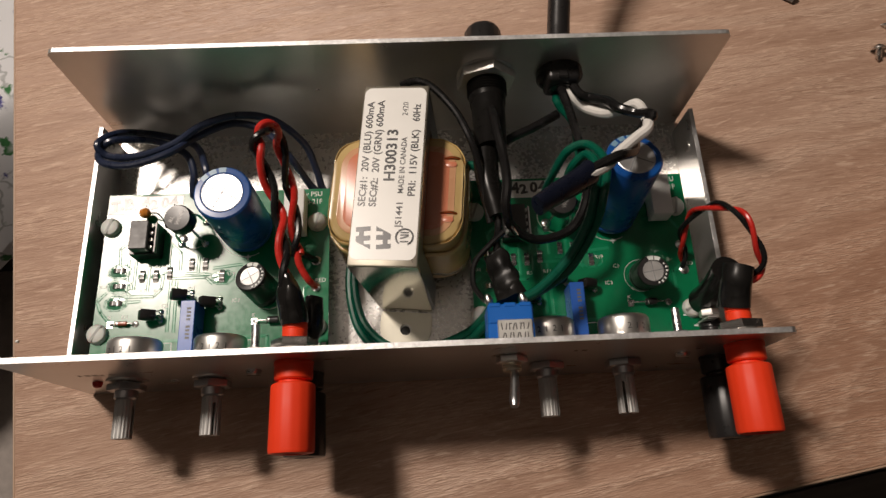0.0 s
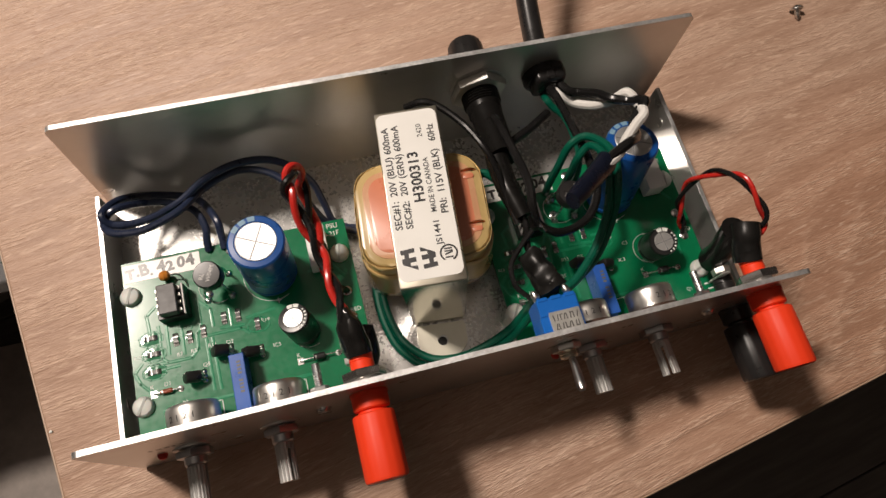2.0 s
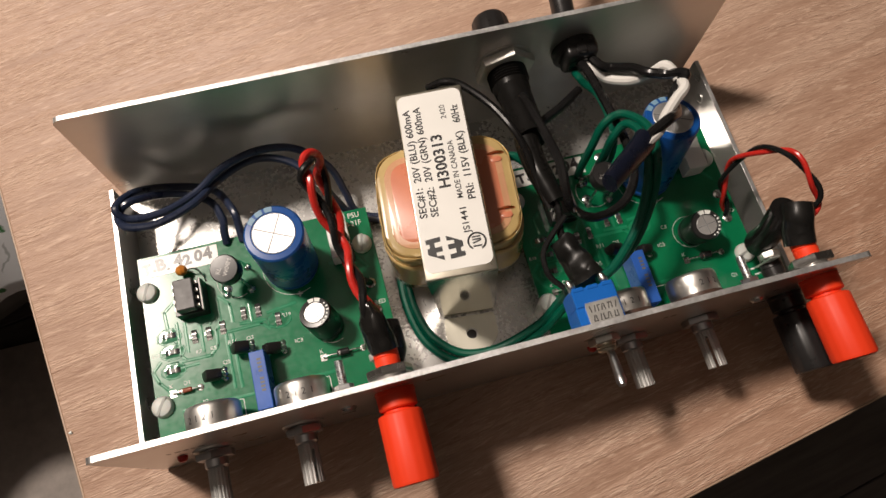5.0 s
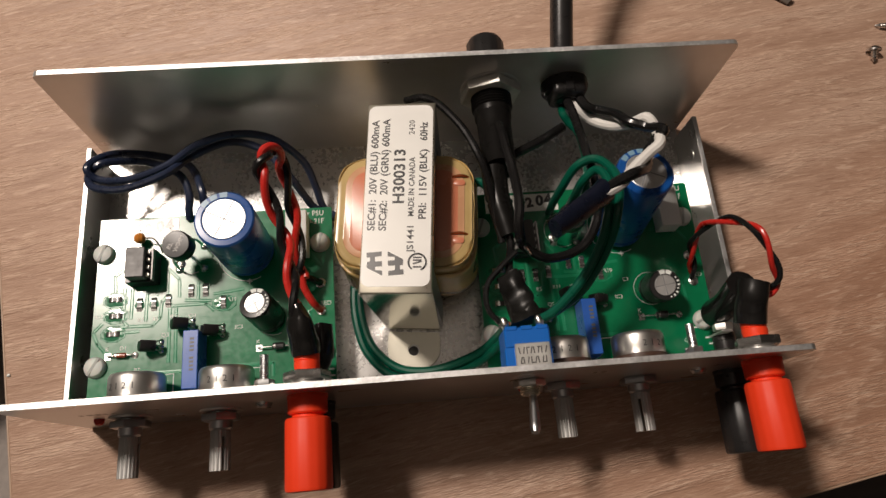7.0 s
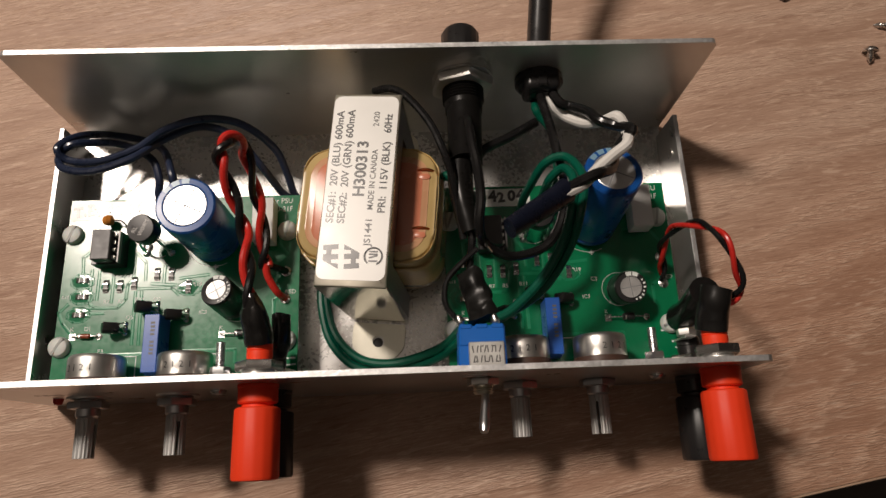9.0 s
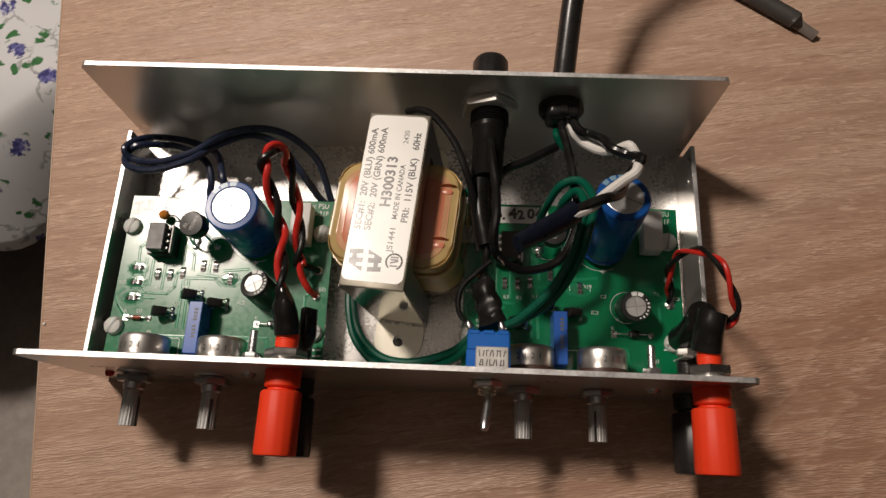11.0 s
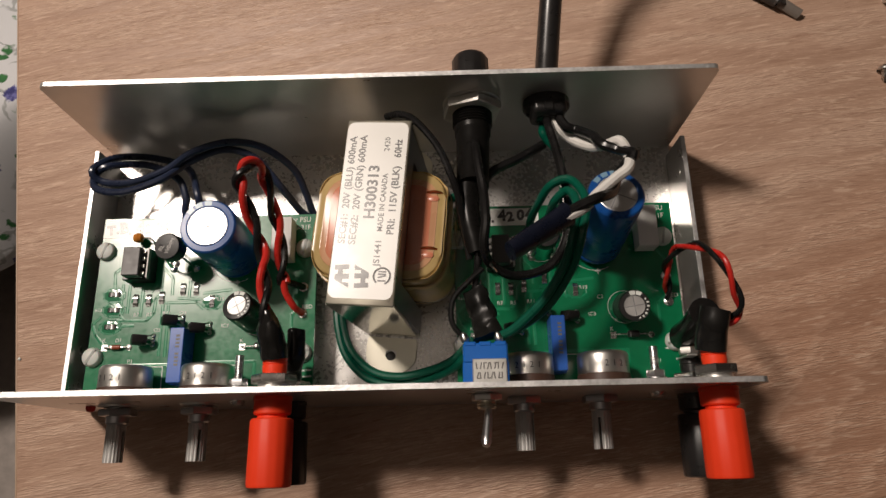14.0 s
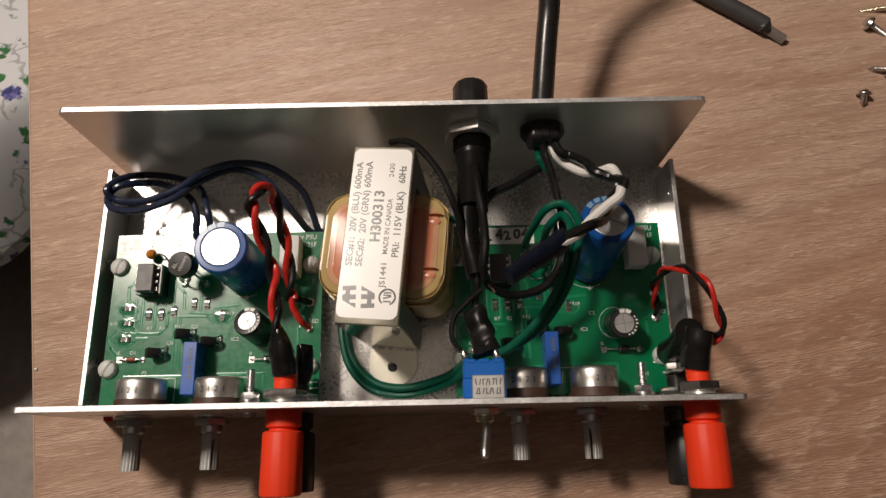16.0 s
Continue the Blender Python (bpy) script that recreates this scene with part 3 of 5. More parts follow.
def electrolytic(parent, x, y, r, z0, z1, sleeve, lean=(0, 0), name="capacitor", label="", bar=None, bare=0.8, wide=24, spin=8):
    """A radial can: sleeve rolled over the rim, bare top with a pressed cross."""
    h = z1 - z0
    m = at(x, y, z0, lean[1], lean[0], 0)
    prof = [(r * 0.9, 0), (r * 0.97, 0.05), (r, 0.12), (r, 0.22), (r * 0.96, 0.28), (r, 0.36), (r, h - 0.13), (r * 0.985, h - 0.06), (r * 0.93, h - 0.01), (r * (bare + 0.04), h), (r * (bare - 0.02), h - 0.03)]
    can = part(name, lathe(mesh(), prof, 40, m), sleeve, parent, label)
    bm, k = mesh(), 48
    lathe(bm, [(r * bare, h - 0.05), (r * bare, h - 0.012), (r * (bare - 0.03), h + 0.002)], k, m)
    bm.faces.ensure_lookup_table()
    bm.faces.remove(bm.faces[-1])
    mid = bm.verts.new(m @ Vector((0, 0, h - 0.028)))
    rim = []
    for n in range(k):
        a, rim_r = 2 * math.pi * n / k, r * (bare - 0.03)
        off = (a - radians(spin)) % (math.pi / 2) - math.pi / 4
        rim.append(bm.verts.new(m @ Vector((rim_r * math.cos(a), rim_r * math.sin(a), h - 0.028 + 0.045 * rim_r * math.cos(off)))))
    for n in range(k):
        bm.faces.new((rim[n], rim[(n + 1) % k], mid))
    part("can_top", bm, CANTOP, can, "bare metal top with a pressed cross")
    score = mesh()
    for q in range(4):
        turn = m @ at(0, 0, 0, 0, 0, spin + 90 * q)
        rows = [[score.verts.new(turn @ Vector((r * u, v, h + w))) for v in (-0.016 * r - 0.004, 0.016 * r + 0.004)] for u, w in ((0.0, -0.023), (0.5 * bare, -0.023 + 0.0165 * r * bare), (bare - 0.05, -0.023 + 0.032 * r * bare))]
        for ra, rb in zip(rows, rows[1:]):
            score.faces.new((ra[0], ra[1], rb[1], rb[0]))
    part("vent_score", score, GROOVE, can)
    if bar:
        bm = mesh()
        k = 10
        for turn in bar:
            for z_a, z_b in ((0.3, h - 0.14),):
                lo = [m @ Vector(((r + 0.004) * math.cos(radians(turn + wide * (n / k - 0.5))), (r + 0.004) * math.sin(radians(turn + wide * (n / k - 0.5))), z_a)) for n in range(k + 1)]
                hi = [m @ Vector(((r + 0.004) * math.cos(radians(turn + wide * (n / k - 0.5))), (r + 0.004) * math.sin(radians(turn + wide * (n / k - 0.5))), z_b)) for n in range(k + 1)]
                tp = [m @ Vector(((bare + 0.04) * r * math.cos(radians(turn + wide * (n / k - 0.5))), (bare + 0.04) * r * math.sin(radians(turn + wide * (n / k - 0.5))), h + 0.004)) for n in range(k + 1)]
                md = [m @ Vector((0.945 * r * math.cos(radians(turn + wide * (n / k - 0.5))), 0.945 * r * math.sin(radians(turn + wide * (n / k - 0.5))), h + 0.002)) for n in range(k + 1)]
                rows = [[bm.verts.new(q) for q in row] for row in (lo, hi, md, tp)]
                for ra, rb in zip(rows, rows[1:]):
                    for n in range(k):
                        bm.faces.new((ra[n], ra[n + 1], rb[n + 1], rb[n]))
        part("polarity_stripe", bm, WHITEPAINT if sleeve is BLACK else PALESTRIPE, can, "pale stripe on the sleeve")
    return can


def pan_screw(parent, x, y, turn, mat=NYLON):
    """A slotted pan-head screw with its washer."""
    bm = lathe(mesh(), [(0.34, 0), (0.34, 0.05), (0.33, 0.12), (0.28, 0.19), (0.18, 0.225), (0.05, 0.23)], 24, at(x, y, BOARD_Z))
    head = part("screw", bm, mat, parent, "slotted white nylon screw")
    bm = box(mesh(), -0.3, 0.3, -0.04, 0.04, 0.15, 0.236)
    part("slot", bm, SLOTNYLON, head, m=at(x, y, BOARD_Z, 0, 0, turn))
    return head


def chip_resistor(parent, x, y, turn=90, size=(0.23, 0.145)):
    a, b = size
    bm = box(mesh(), -a / 2 + 0.02, a / 2 - 0.02, -b / 2, b / 2, 0.01, 0.065, 0.008, 1)
    body = part("chip_resistor", bm, CHIP, parent, m=at(x, y, BOARD_Z, 0, 0, turn))
    for s in (-1, 1):
        bm = mesh()
        prism(bm, [(s * (a / 2 - 0.045), 0.004), (s * (a / 2 + 0.11), 0.004), (s * (a / 2 + 0.075), 0.03), (s * (a / 2 + 0.01), 0.066), (s * (a / 2 - 0.045), 0.07)], -b / 2 - 0.01, b / 2 + 0.01, at(0, 0, 0, 90, 0, 0))
        part("solder_joint", bm, SOLDER, body)
    return body


def transistor(parent, x, y, turn=0, z=BOARD_Z):
    """A small half-round three-legged package, bent over towards one side of its legs."""
    outline = [(0.23 * math.cos(radians(a)), 0.23 * math.sin(radians(a))) for a in range(-30, 211, 20)]
    lying = at(x - 0.05, y, z + 0.24, 0, -58, 0) @ at(0, 0, 0, 0, 0, turn)
    body = part("transistor", prism(mesh(), outline, 0.05, 0.53, lying, 0.015), BLACK, parent)
    for k in (-0.127, 0, 0.127):
        foot = Vector((x + 0.02, y + k * 1.25, z))
        part("leg", sweep(mesh(), along([foot, foot + Vector((0.01, 0, 0.12)), lying @ Vector((0, 0.02, 0.06)) + Vector((0, k, 0))], 4), 0.026, 6), SOLDER, body)
        part("solder_joint", lathe(mesh(), [(0.085, 0.003), (0.085, 0.02), (0.04, 0.06)], 10, at(foot.x, foot.y, z)), SOLDER, body)


def diode(parent, x, y, long, body_mat, r=0.09, pads=True):
    z = BOARD_Z + r + 0.03
    bm = lathe(mesh(), [(r * 0.6, -0.2), (r, -0.17), (r, 0.17), (r * 0.6, 0.2)], 16, at(x, y, z, 0, 90, 0))
    body = part("diode", bm, body_mat, parent)
    part("lead", sweep(mesh(), along([(x - long / 2, y, BOARD_Z), (x - long / 2 + 0.08, y, z), (x + long / 2 - 0.08, y, z), (x + long / 2, y, BOARD_Z)], 4), 0.025, 8), SOLDER, body)
    part("band", lathe(mesh(), [(r + 0.003, -0.15), (r + 0.003, -0.09)], 16, at(x, y, z, 0, 90, 0)), NICKEL, body)
    bm = box(mesh(), x - long / 2 - 0.1, x - long / 2 + 0.1, y - 0.11, y + 0.11, BOARD_Z + 0.003, BOARD_Z + 0.02)
    part("square_pad", bm, SOLDER, body)
    bm = lathe(mesh(), [(0.11, 0.003), (0.11, 0.018), (0.05, 0.04)], 16, at(x + long / 2, y, BOARD_Z))
    part("round_pad", bm, SOLDER, body)


def potentiometer(parent, x, shift, off):
    """A round pot whose can stands behind the front panel and whose split, fluted shaft comes out through it."""
    y0, xb = 0.14, x + off
    m = at(xb, y0, POT_Z) @ BACKWARD
    can = part("potentiometer", lathe(mesh(), [(0.80, 0), (0.84, 0.02), (0.84, 0.3), (0.80, 0.32)], 36, m), BROWNBOARD, parent, "round metal-cased potentiometer")
    part("metal_can", lathe(mesh(), [(0.80, 0.3), (0.82, 0.34), (0.82, 0.86), (0.805, 0.94), (0.76, 1.0), (0.68, 1.02)], 48, m), CANMETAL, can, "nickel-plated can stamped with a date code")
    part("terminal_block", box(mesh(), xb - 0.75, xb + 0.75, y0 + 0.02, y0 + 0.25, BOARD_Z, POT_Z - 0.2, 0.03), BROWNBOARD, can)
    for n, ch in enumerate("2121"):
        a = -(n - 1.5) * 17 - shift
        letters(ch, 0.19, BLACKINK, can, m @ at(0, 0, 0.5, 0, 0, -a) @ at(0, -0.824, 0, 90, 0, 0) @ at(-0.07, 0, 0, 0, 0, 0) @ FLIP)
    f = at(x, -0.08, POT_Z) @ FORWARD
    part("bushing", lathe(mesh(), [(0.34, -0.3), (0.34, 0.55), (0.30, 0.6)], 24, f), DARKMETAL, can)
    part("washer", lathe(mesh(), [(0.62, 0), (0.62, 0.06), (0.4, 0.08)], 28, f), NUTMETAL, can)
    part("hex_nut", prism(mesh(), ngon(0.58, 6, 0.5), 0.12, 0.34, f, 0.04), DARKMETAL, can)
    bm = mesh()
    for s in (-1, 1):
        out = [(0.27 * math.cos(a) * (1 + 0.06 * (k // 2 % 2)), 0.27 * math.sin(a) * (1 + 0.06 * (k // 2 % 2))) for k, a in ((k, math.pi * k / 36) for k in range(1, 36))]
        out = [(px, py * 0.98 + 0.018) for px, py in out]
        prism(bm, out if s > 0 else [(-px, -py) for px, py in out], 0.62, 1.76, f @ at(0, 0, 0, 0, 0, 50 + 60 * shift / 20), 0.02)
    part("fluted_shaft", bm, SHAFT, can, "split fluted metal shaft")
    part("shaft_neck", lathe(mesh(), [(0.27, 0.55), (0.27, 0.8)], 24, f), SHAFT, can)


def trimmer(parent, x, y0, y1, z1):
    body = part("trimmer", box(mesh(), x - 0.235, x + 0.235, y0, y1, BOARD_Z + 0.05, z1, 0.02, 1), BLUETRIM, parent, "tall pale blue multiturn trimmer")
    part("base_step", box(mesh(), x - 0.25, x + 0.25, y0 - 0.02, y0 + 0.75, BOARD_Z + 0.03, z1 - 0.35, 0.02, 1), BLUETRIM, body)
    bm = mesh()
    for k in range(9):
        if k != 4:
            box(bm, x - 0.02, x + 0.11, y0 + 0.55 + 0.12 * k, y0 + 0.62 + 0.12 * k, z1, z1 + 0.004)
    part("print_bars", bm, GREYINK, body, smooth=0)


def circuit_board(dx, dy, big, small, sticker_x, written):
    board = thing("circuit_board", dx, dy, 0, 0, "populated green power supply circuit board on standoffs", "circuit board", "power supply boards")
    x0, x1, y0, y1 = -10.42, -2.58, 0.34, 6.72
    part("board", box(mesh(), x0, x1, y0, y1, BOARD_Z - 0.16, BOARD_Z, 0.01, 1), MASK, board)
    spots = ((-10.2, 5.45), (-10.2, 1.65), (-3.0, 5.4), (-2.98, 1.65))
    for n, (x, y) in enumerate(spots):
        pan_screw(board, x, y, (70, 60, 80, 20)[n])
        part("standoff", lathe(mesh(), [(0.3, 0.15), (0.3, BOARD_Z - 0.16)], 6, at(x, y, 0)), NYLON, board)
    # printed tracks
    bm = mesh()
    for pts in (((-8.04, 4.78), (-7.69, 4.42), (-7.67, 3.83)), ((-8.07, 4.7), (-8.07, 3.86), (-8.23, 3.68), (-8.26, 3.16), (-8.5, 2.9), (-9.76, 2.93)), ((-8.95, 2.74), (-9.7, 2.72)),
                ((-7.89, 3.52), (-6.79, 3.52), (-6.55, 3.3)), ((-7.44, 3.68), (-6.67, 3.62)), ((-7.06, 4.27), (-7.06, 3.7)), ((-9.74, 4.07), (-9.79, 4.66), (-9.5, 4.9)),
                ((-10.12, 3.05), (-10.37, 2.79), (-10.21, 2.41), (-9.87, 2.02)), ((-6.52, 3.84), (-5.6, 3.94)), ((-7.96, 3.4), (-7.94, 1.69)), ((-7.76, 3.4), (-7.72, 1.67)),
                ((-9.2, 4.15), (-9.2, 3.2)), ((-8.72, 4.15), (-8.72, 3.1)), ((-9.45, 4.2), (-9.45, 3.1), (-9.3, 2.95)), ((-8.25, 4.2), (-8.4, 3.95)),
                ((-9.6, 1.35), (-7.3, 1.35)), ((-6.6, 1.4), (-4.6, 1.4), (-4.6, 1.0)), ((-4.2, 5.0), (-3.3, 5.0), (-3.0, 4.6)), ((-3.4, 2.4), (-3.4, 3.0), (-3.0, 3.3))):
        ridge(bm, pts)
    for cx, cy in ((-9.73, 3.82), (-9.69, 3.3), (-9.74, 2.7), (-6.2, 3.5)):
        octo = [(cx + px * 1.2, cy + py * 0.8) for px, py in ngon(0.33, 8, math.pi / 8)]
        ridge(bm, octo + octo[:1], 0.06, 0.007)
    part("track", bm, TRACE, board, smooth=0)
    bm = mesh()
    for a, b, w in ((-3.3, 1.42, 0.05), (-3.12, 1.4, 0.05), (-2.98, 1.05, 0.06), (-2.78, 1.06, 0.06), (-2.75, 0.85, 0.05), (-2.9, 0.84, 0.05)):
        trace_line(bm, [(a, b), (a + 0.1, b)], w)
    trace_line(bm, [(-9.55, 1.28), (-7.75, 1.28), (-7.75, 0.5)], 0.025)
    trace_line(bm, [(-6.85, 1.28), (-5.0, 1.28), (-5.0, 0.5)], 0.025)
    part("screen_print", bm, WHITEPAINT, board, smooth=0)
    z = BOARD_Z + 0.008
    for text, x, y, s in (("Scope Linear PSU", -4.95, 6.42, 0.19), ("er EL-200-21F", -4.65, 6.12, 0.19), ("RED", -3.05, 3.2, 0.14), ("R19", -6.1, 3.55, 0.13), ("R11", -7.95, 3.1, 0.13),
                          ("R7", -8.98, 3.05, 0.13), ("R5", -8.52, 3.05, 0.13), ("D1", -9.5, 2.16, 0.13), ("K", -9.95, 2.16, 0.13), ("Q5", -8.2, 2.5, 0.13), ("Q3", -7.35, 3.08, 0.13),
                          ("IC3", -5.85, 2.6, 0.13), ("C3", -5.5, 3.2, 0.13), ("P3", -9.0, 1.42, 0.13), ("K", -5.15, 2.06, 0.13), ("Q1", -3.75, 0.95, 0.13), ("R13", -10.35, 3.25, 0.11), ("+", -5.5, 4.05, 0.28), ("+", -4.99, 2.35, 0.16)):
        if text in ("Scope Linear PSU", "er EL-200-21F"):
            text = {"Scope Linear PSU": "Linear PSU", "er EL-200-21F": "200-21F"}[text]
            letters(text, s, WHITEPAINT, board, at(-2.85, y, z), narrow=0.9, align="RIGHT")
        else:
            letters(text, s, WHITEPAINT, board, at(x, y, z))
    # hand-lettered sticker
    sx0 = sticker_x
    st = part("sticker", box(mesh(), sx0, sx0 + 2.6, 5.97, 6.62, BOARD_Z + 0.003, BOARD_Z + 0.012), LABEL, board, "white sticker with black handwriting")
    x_pen = sx0 + 0.1
    for n, ch in enumerate(written):
        letters(ch, 0.34 + 0.06 * ((n * 7) % 3) / 2, MARKER, st, at(x_pen, 6.09 + 0.03 * ((n * 5) % 3) + 0.006 * n, BOARD_Z + 0.016, 0, 0, (4, -3, 7, 2, -6, 3, 8, -4, 5)[n % 9]), narrow=1.0, bold=0.024, label="handwritten character")
        x_pen += 0.13 if ch in ". " else 0.33
    # dual-in-line chip in a socket
    sock = part("chip_socket", box(mesh(), -9.28, -8.32, 4.26, 5.36, BOARD_Z, BOARD_Z + 0.5, 0.02, 1), BLACK, board)
    part("rim", box(mesh(), -8.4, -8.34, 4.27, 5.35, BOARD_Z + 0.49, BOARD_Z + 0.68, 0.01, 1), FADED, sock)
    bm = box(mesh(), -9.13, -8.53, 4.3, 5.32, BOARD_Z + 0.56, BOARD_Z + 0.96, 0.03, 1)
    chip = part("chip", bm, worn("epoxy_package", (0.055, 0.051, 0.05), 0.45, scale=500), sock, "matt black eight-pin chip")
    pin = None
    for n in range(4):
        for s in (-1, 1):
            m = at(-8.83 + s * 0.34, 4.43 + 0.254 * n, BOARD_Z + 0.74)
            if pin is None:
                bm = box(mesh(), -0.05, 0.05, -0.05, 0.05, -0.02, 0.015)
                box(bm, -0.02, 0.02, -0.06, 0.06, -0.26, 0.0)
                pin = part("pin", bm, PIN, chip, m=m)
            else:
                again(pin, m, chip)
    # orange bead capacitor
    if dx == 0:
        bead = part("bead_capacitor", lathe(mesh(), [(0.03, -0.2), (0.14, -0.14), (0.19, 0), (0.15, 0.12), (0.05, 0.18)], 16, at(-8.95, 5.85, BOARD_Z + 0.32, 0, 90, 0)), ORANGE, board)
        part("lead", sweep(mesh(), along([(-8.8, 5.85, BOARD_Z + 0.3), (-8.5, 5.8, BOARD_Z + 0.35), (-8.35, 5.6, BOARD_Z + 0.1), (-8.3, 5.4, BOARD_Z)], 5), 0.03, 8), SOLDER, bead)
    # round bridge rectifier on long legs
    rm = at(-7.3, 5.15, BOARD_Z + 1.05, 6, -4, 0)
    rect = part("bridge_rectifier", lathe(mesh(), [(0.42, 0), (0.46, 0.06), (0.46, 0.5), (0.42, 0.57), (0.1, 0.58)], 32, rm), BLACK, board, "round black rectifier standing on bent legs")
    letters("W04M", 0.14, FADED, rect, rm @ at(0.05, -0.28, 0.585, 0, 0, 65))
    letters("RL", 0.14, FADED, rect, rm @ at(-0.16, -0.18, 0.585, 0, 0, 65))
    for dx_, dy_ in ((-0.2, -0.2), (0.2, -0.2), (-0.2, 0.2), (0.2, 0.2)):
        q = rm @ Vector((dx_, dy_, 0))
        part("lead", sweep(mesh(), along([q, q + Vector((dx_ * 0.7, dy_ * 0.7, -0.25)), (q.x + dx_, q.y + dy_, BOARD_Z)], 5), 0.04, 8), SOLDER, rect)
        part("solder_joint", lathe(mesh(), [(0.14, 0.003), (0.13, 0.03), (0.06, 0.1)], 14, at(q.x + dx_, q.y + dy_, BOARD_Z)), SOLDER, rect)
    # capacitors
    electrolytic(board, big[0], big[1], 0.9, BOARD_Z, big[2], BLUECAP, big[3:], label="large blue electrolytic capacitor", bar=(92, 115, 138), bare=0.72, wide=17, spin=-26)
    electrolytic(board, small[0], small[1], 0.52, BOARD_Z, small[2], BLACK, small[3:], label="small black electrolytic capacitor", bar=(70, 98), bare=0.66, spin=28 if dx == 0 else 8)
    bm = mesh()
    for cx, cy, r in ((-5.45, 5.2, 0.98), (-4.58, 2.88, 0.57), (-7.35, 5.2, 0.62)):
        circ = [(cx + a, cy + b) for a, b in ngon(r, 40)]
        trace_line(bm, circ[8:34], 0.018)
    part("screen_print", bm, WHITEPAINT, board, smooth=0)
    # writing round the small can, too small to read
    m = at(small[0], small[1], BOARD_Z, small[4], small[3], 0)
    bm = mesh()
    for n in range(7):
        a = radians(-70 + 17 * n)
        h = small[2] - BOARD_Z + 0.003
        r0, r1, w = 0.39, (0.47 if n % 3 else 0.44), 0.028
        d, e = Vector((math.cos(a), math.sin(a), 0)), Vector((-math.sin(a), math.cos(a), 0)) * w
        up = Vector((0, 0, h))
        bm.faces.new([bm.verts.new(m @ (q + up)) for q in (d * r0 - e, d * r1 - e, d * r1 + e, d * r0 + e)])
    part("sleeve_print", bm, WHITEPAINT, board, smooth=0)
    part("ceramic_resistor", box(mesh(), -4.05, -3.35, 4.85, 6.35, BOARD_Z + 0.05, BOARD_Z + 0.8, 0.04, 2), CERAMIC, board, "white ceramic block resistor")
    # small parts
    for x, y, a in ((-8.94, 3.63, 90), (-8.48, 3.62, 90), (-8.02, 3.71, 90), (-7.29, 4.0, 90), (-6.82, 3.99, 90), (-6.23, 3.54, 90), (-9.73, 3.86, 0), (-9.69, 3.3, 0), (-9.74, 2.7, 0)):
        chip_resistor(board, x, y, a)
    # clear flux left round the reworked joints
    for cx, cy in ((-9.73, 3.84), (-9.7, 3.32), (-9.74, 2.72), (-6.22, 3.52), (-8.94, 3.62), (-8.48, 3.62)):
        bm, rows, k = mesh(), [], 40
        wide = 0.3 if cx < -9 or cx > -7 else 0.15
        for ring_at in (1.0, 0.86, 0.66, 0.44, 0.22):
            row = []
            for q in range(k):
                a = 2 * math.pi * q / k
                ragged = wide * ring_at * (1 + 0.3 * noise.noise((2.2 * math.cos(a) + cx, 2.2 * math.sin(a), cy)))
                px, py = cx + 1.15 * ragged * math.cos(a), cy + 0.8 * ragged * math.sin(a)
                lift = 0.003 + (0.012 + 0.03 * max(0.0, noise.noise((px * 14, py * 14, 1.0)))) * (1 - ring_at)
                row.append(bm.verts.new((px, py, BOARD_Z + lift)))
            rows.append(row)
        for ra, rb in zip(rows, rows[1:]):
            for q in range(k):
                bm.faces.new((ra[q], ra[(q + 1) % k], rb[(q + 1) % k], rb[q]))
        part("flux_residue", bm, FLUX, board, "glossy clear flux residue", smooth=80)
    for x, y, a in ((-7.22, 2.85, 185), (-8.2, 2.2, 180), (-6.25, 2.58, 175)):
        transistor(board, x, y, a)
    diode(board, -9.42, 1.97, 0.84, worn("glass_diode", (0.25, 0.05, 0.02), 0.15, scale=300), 0.08)
    diode(board, -4.4, 1.9, 1.3, BLACK, 0.12)
    trimmer(board, -6.95 - (0.12 if dx else 0), 0.62, 2.44, 2.4)
    for x, y in ((-3.03, 3.04), (-3.02, 3.97), (-3.6, 6.3), (-6.7, 6.4), (-7.6, 5.6), (-7.68, 4.95)):
        part("solder_pad", lathe(mesh(), [(0.17, 0.002), (0.17, 0.02), (0.1, 0.06), (0.04, 0.07)], 18, at(x, y, BOARD_Z)), SOLDER, board)
    return board


board_left = circuit_board(0, 0, (-5.45, 5.25, 4.5, 0, 0), (-4.68, 2.85, 2.76, -11.0, -10.0), -10.38, "T.B. 4204")
board_right = circuit_board(12.76, 0.12, (-5.4, 5.22, 4.75, 2.0, -10.0), (-4.48, 2.86, 2.76, -4.0, 10.0), -9.95, "T.B. 4204")
for ob, xs in ((board_left, POT_X[:2]), (board_right, POT_X[2:])):
    for n, x in enumerate(xs):
        k = n + (2 if ob is board_right else 0)
        potentiometer(ob, x - (12.76 if ob is board_right else 0), (-14, 2, -6, 22)[k], (0.12, 0.15, 0.2, 0.2)[k])

# ---------------------------------------------------------------- the transformer
trafo = thing("transformer", 0, 0, 0, 0, "mains transformer in a zinc-plated strap with white label", "transformer")
PEACH = worn("peach_tape", (0.58, 0.31, 0.17), 0.27, scale=70, vary=0.15, bump=0.2)
COPPERWIRE = worn("copper_wire", (0.6, 0.2, 0.08), 0.3, 1.0, scale=300)
LEAN_X, SWING = -0.112, -5.4               # leans to one side and stands slightly askew
TILTED = Matrix.Translation((0, 1.65, 0)) @ at(0, 0, 0, 0, 0, SWING) @ Matrix(((1, 0, LEAN_X, 0), (0, 1, 0, 0), (0, 0, 1, 0), (0, 0, 0, 1))) @ Matrix.Translation((0, -1.65, 0))


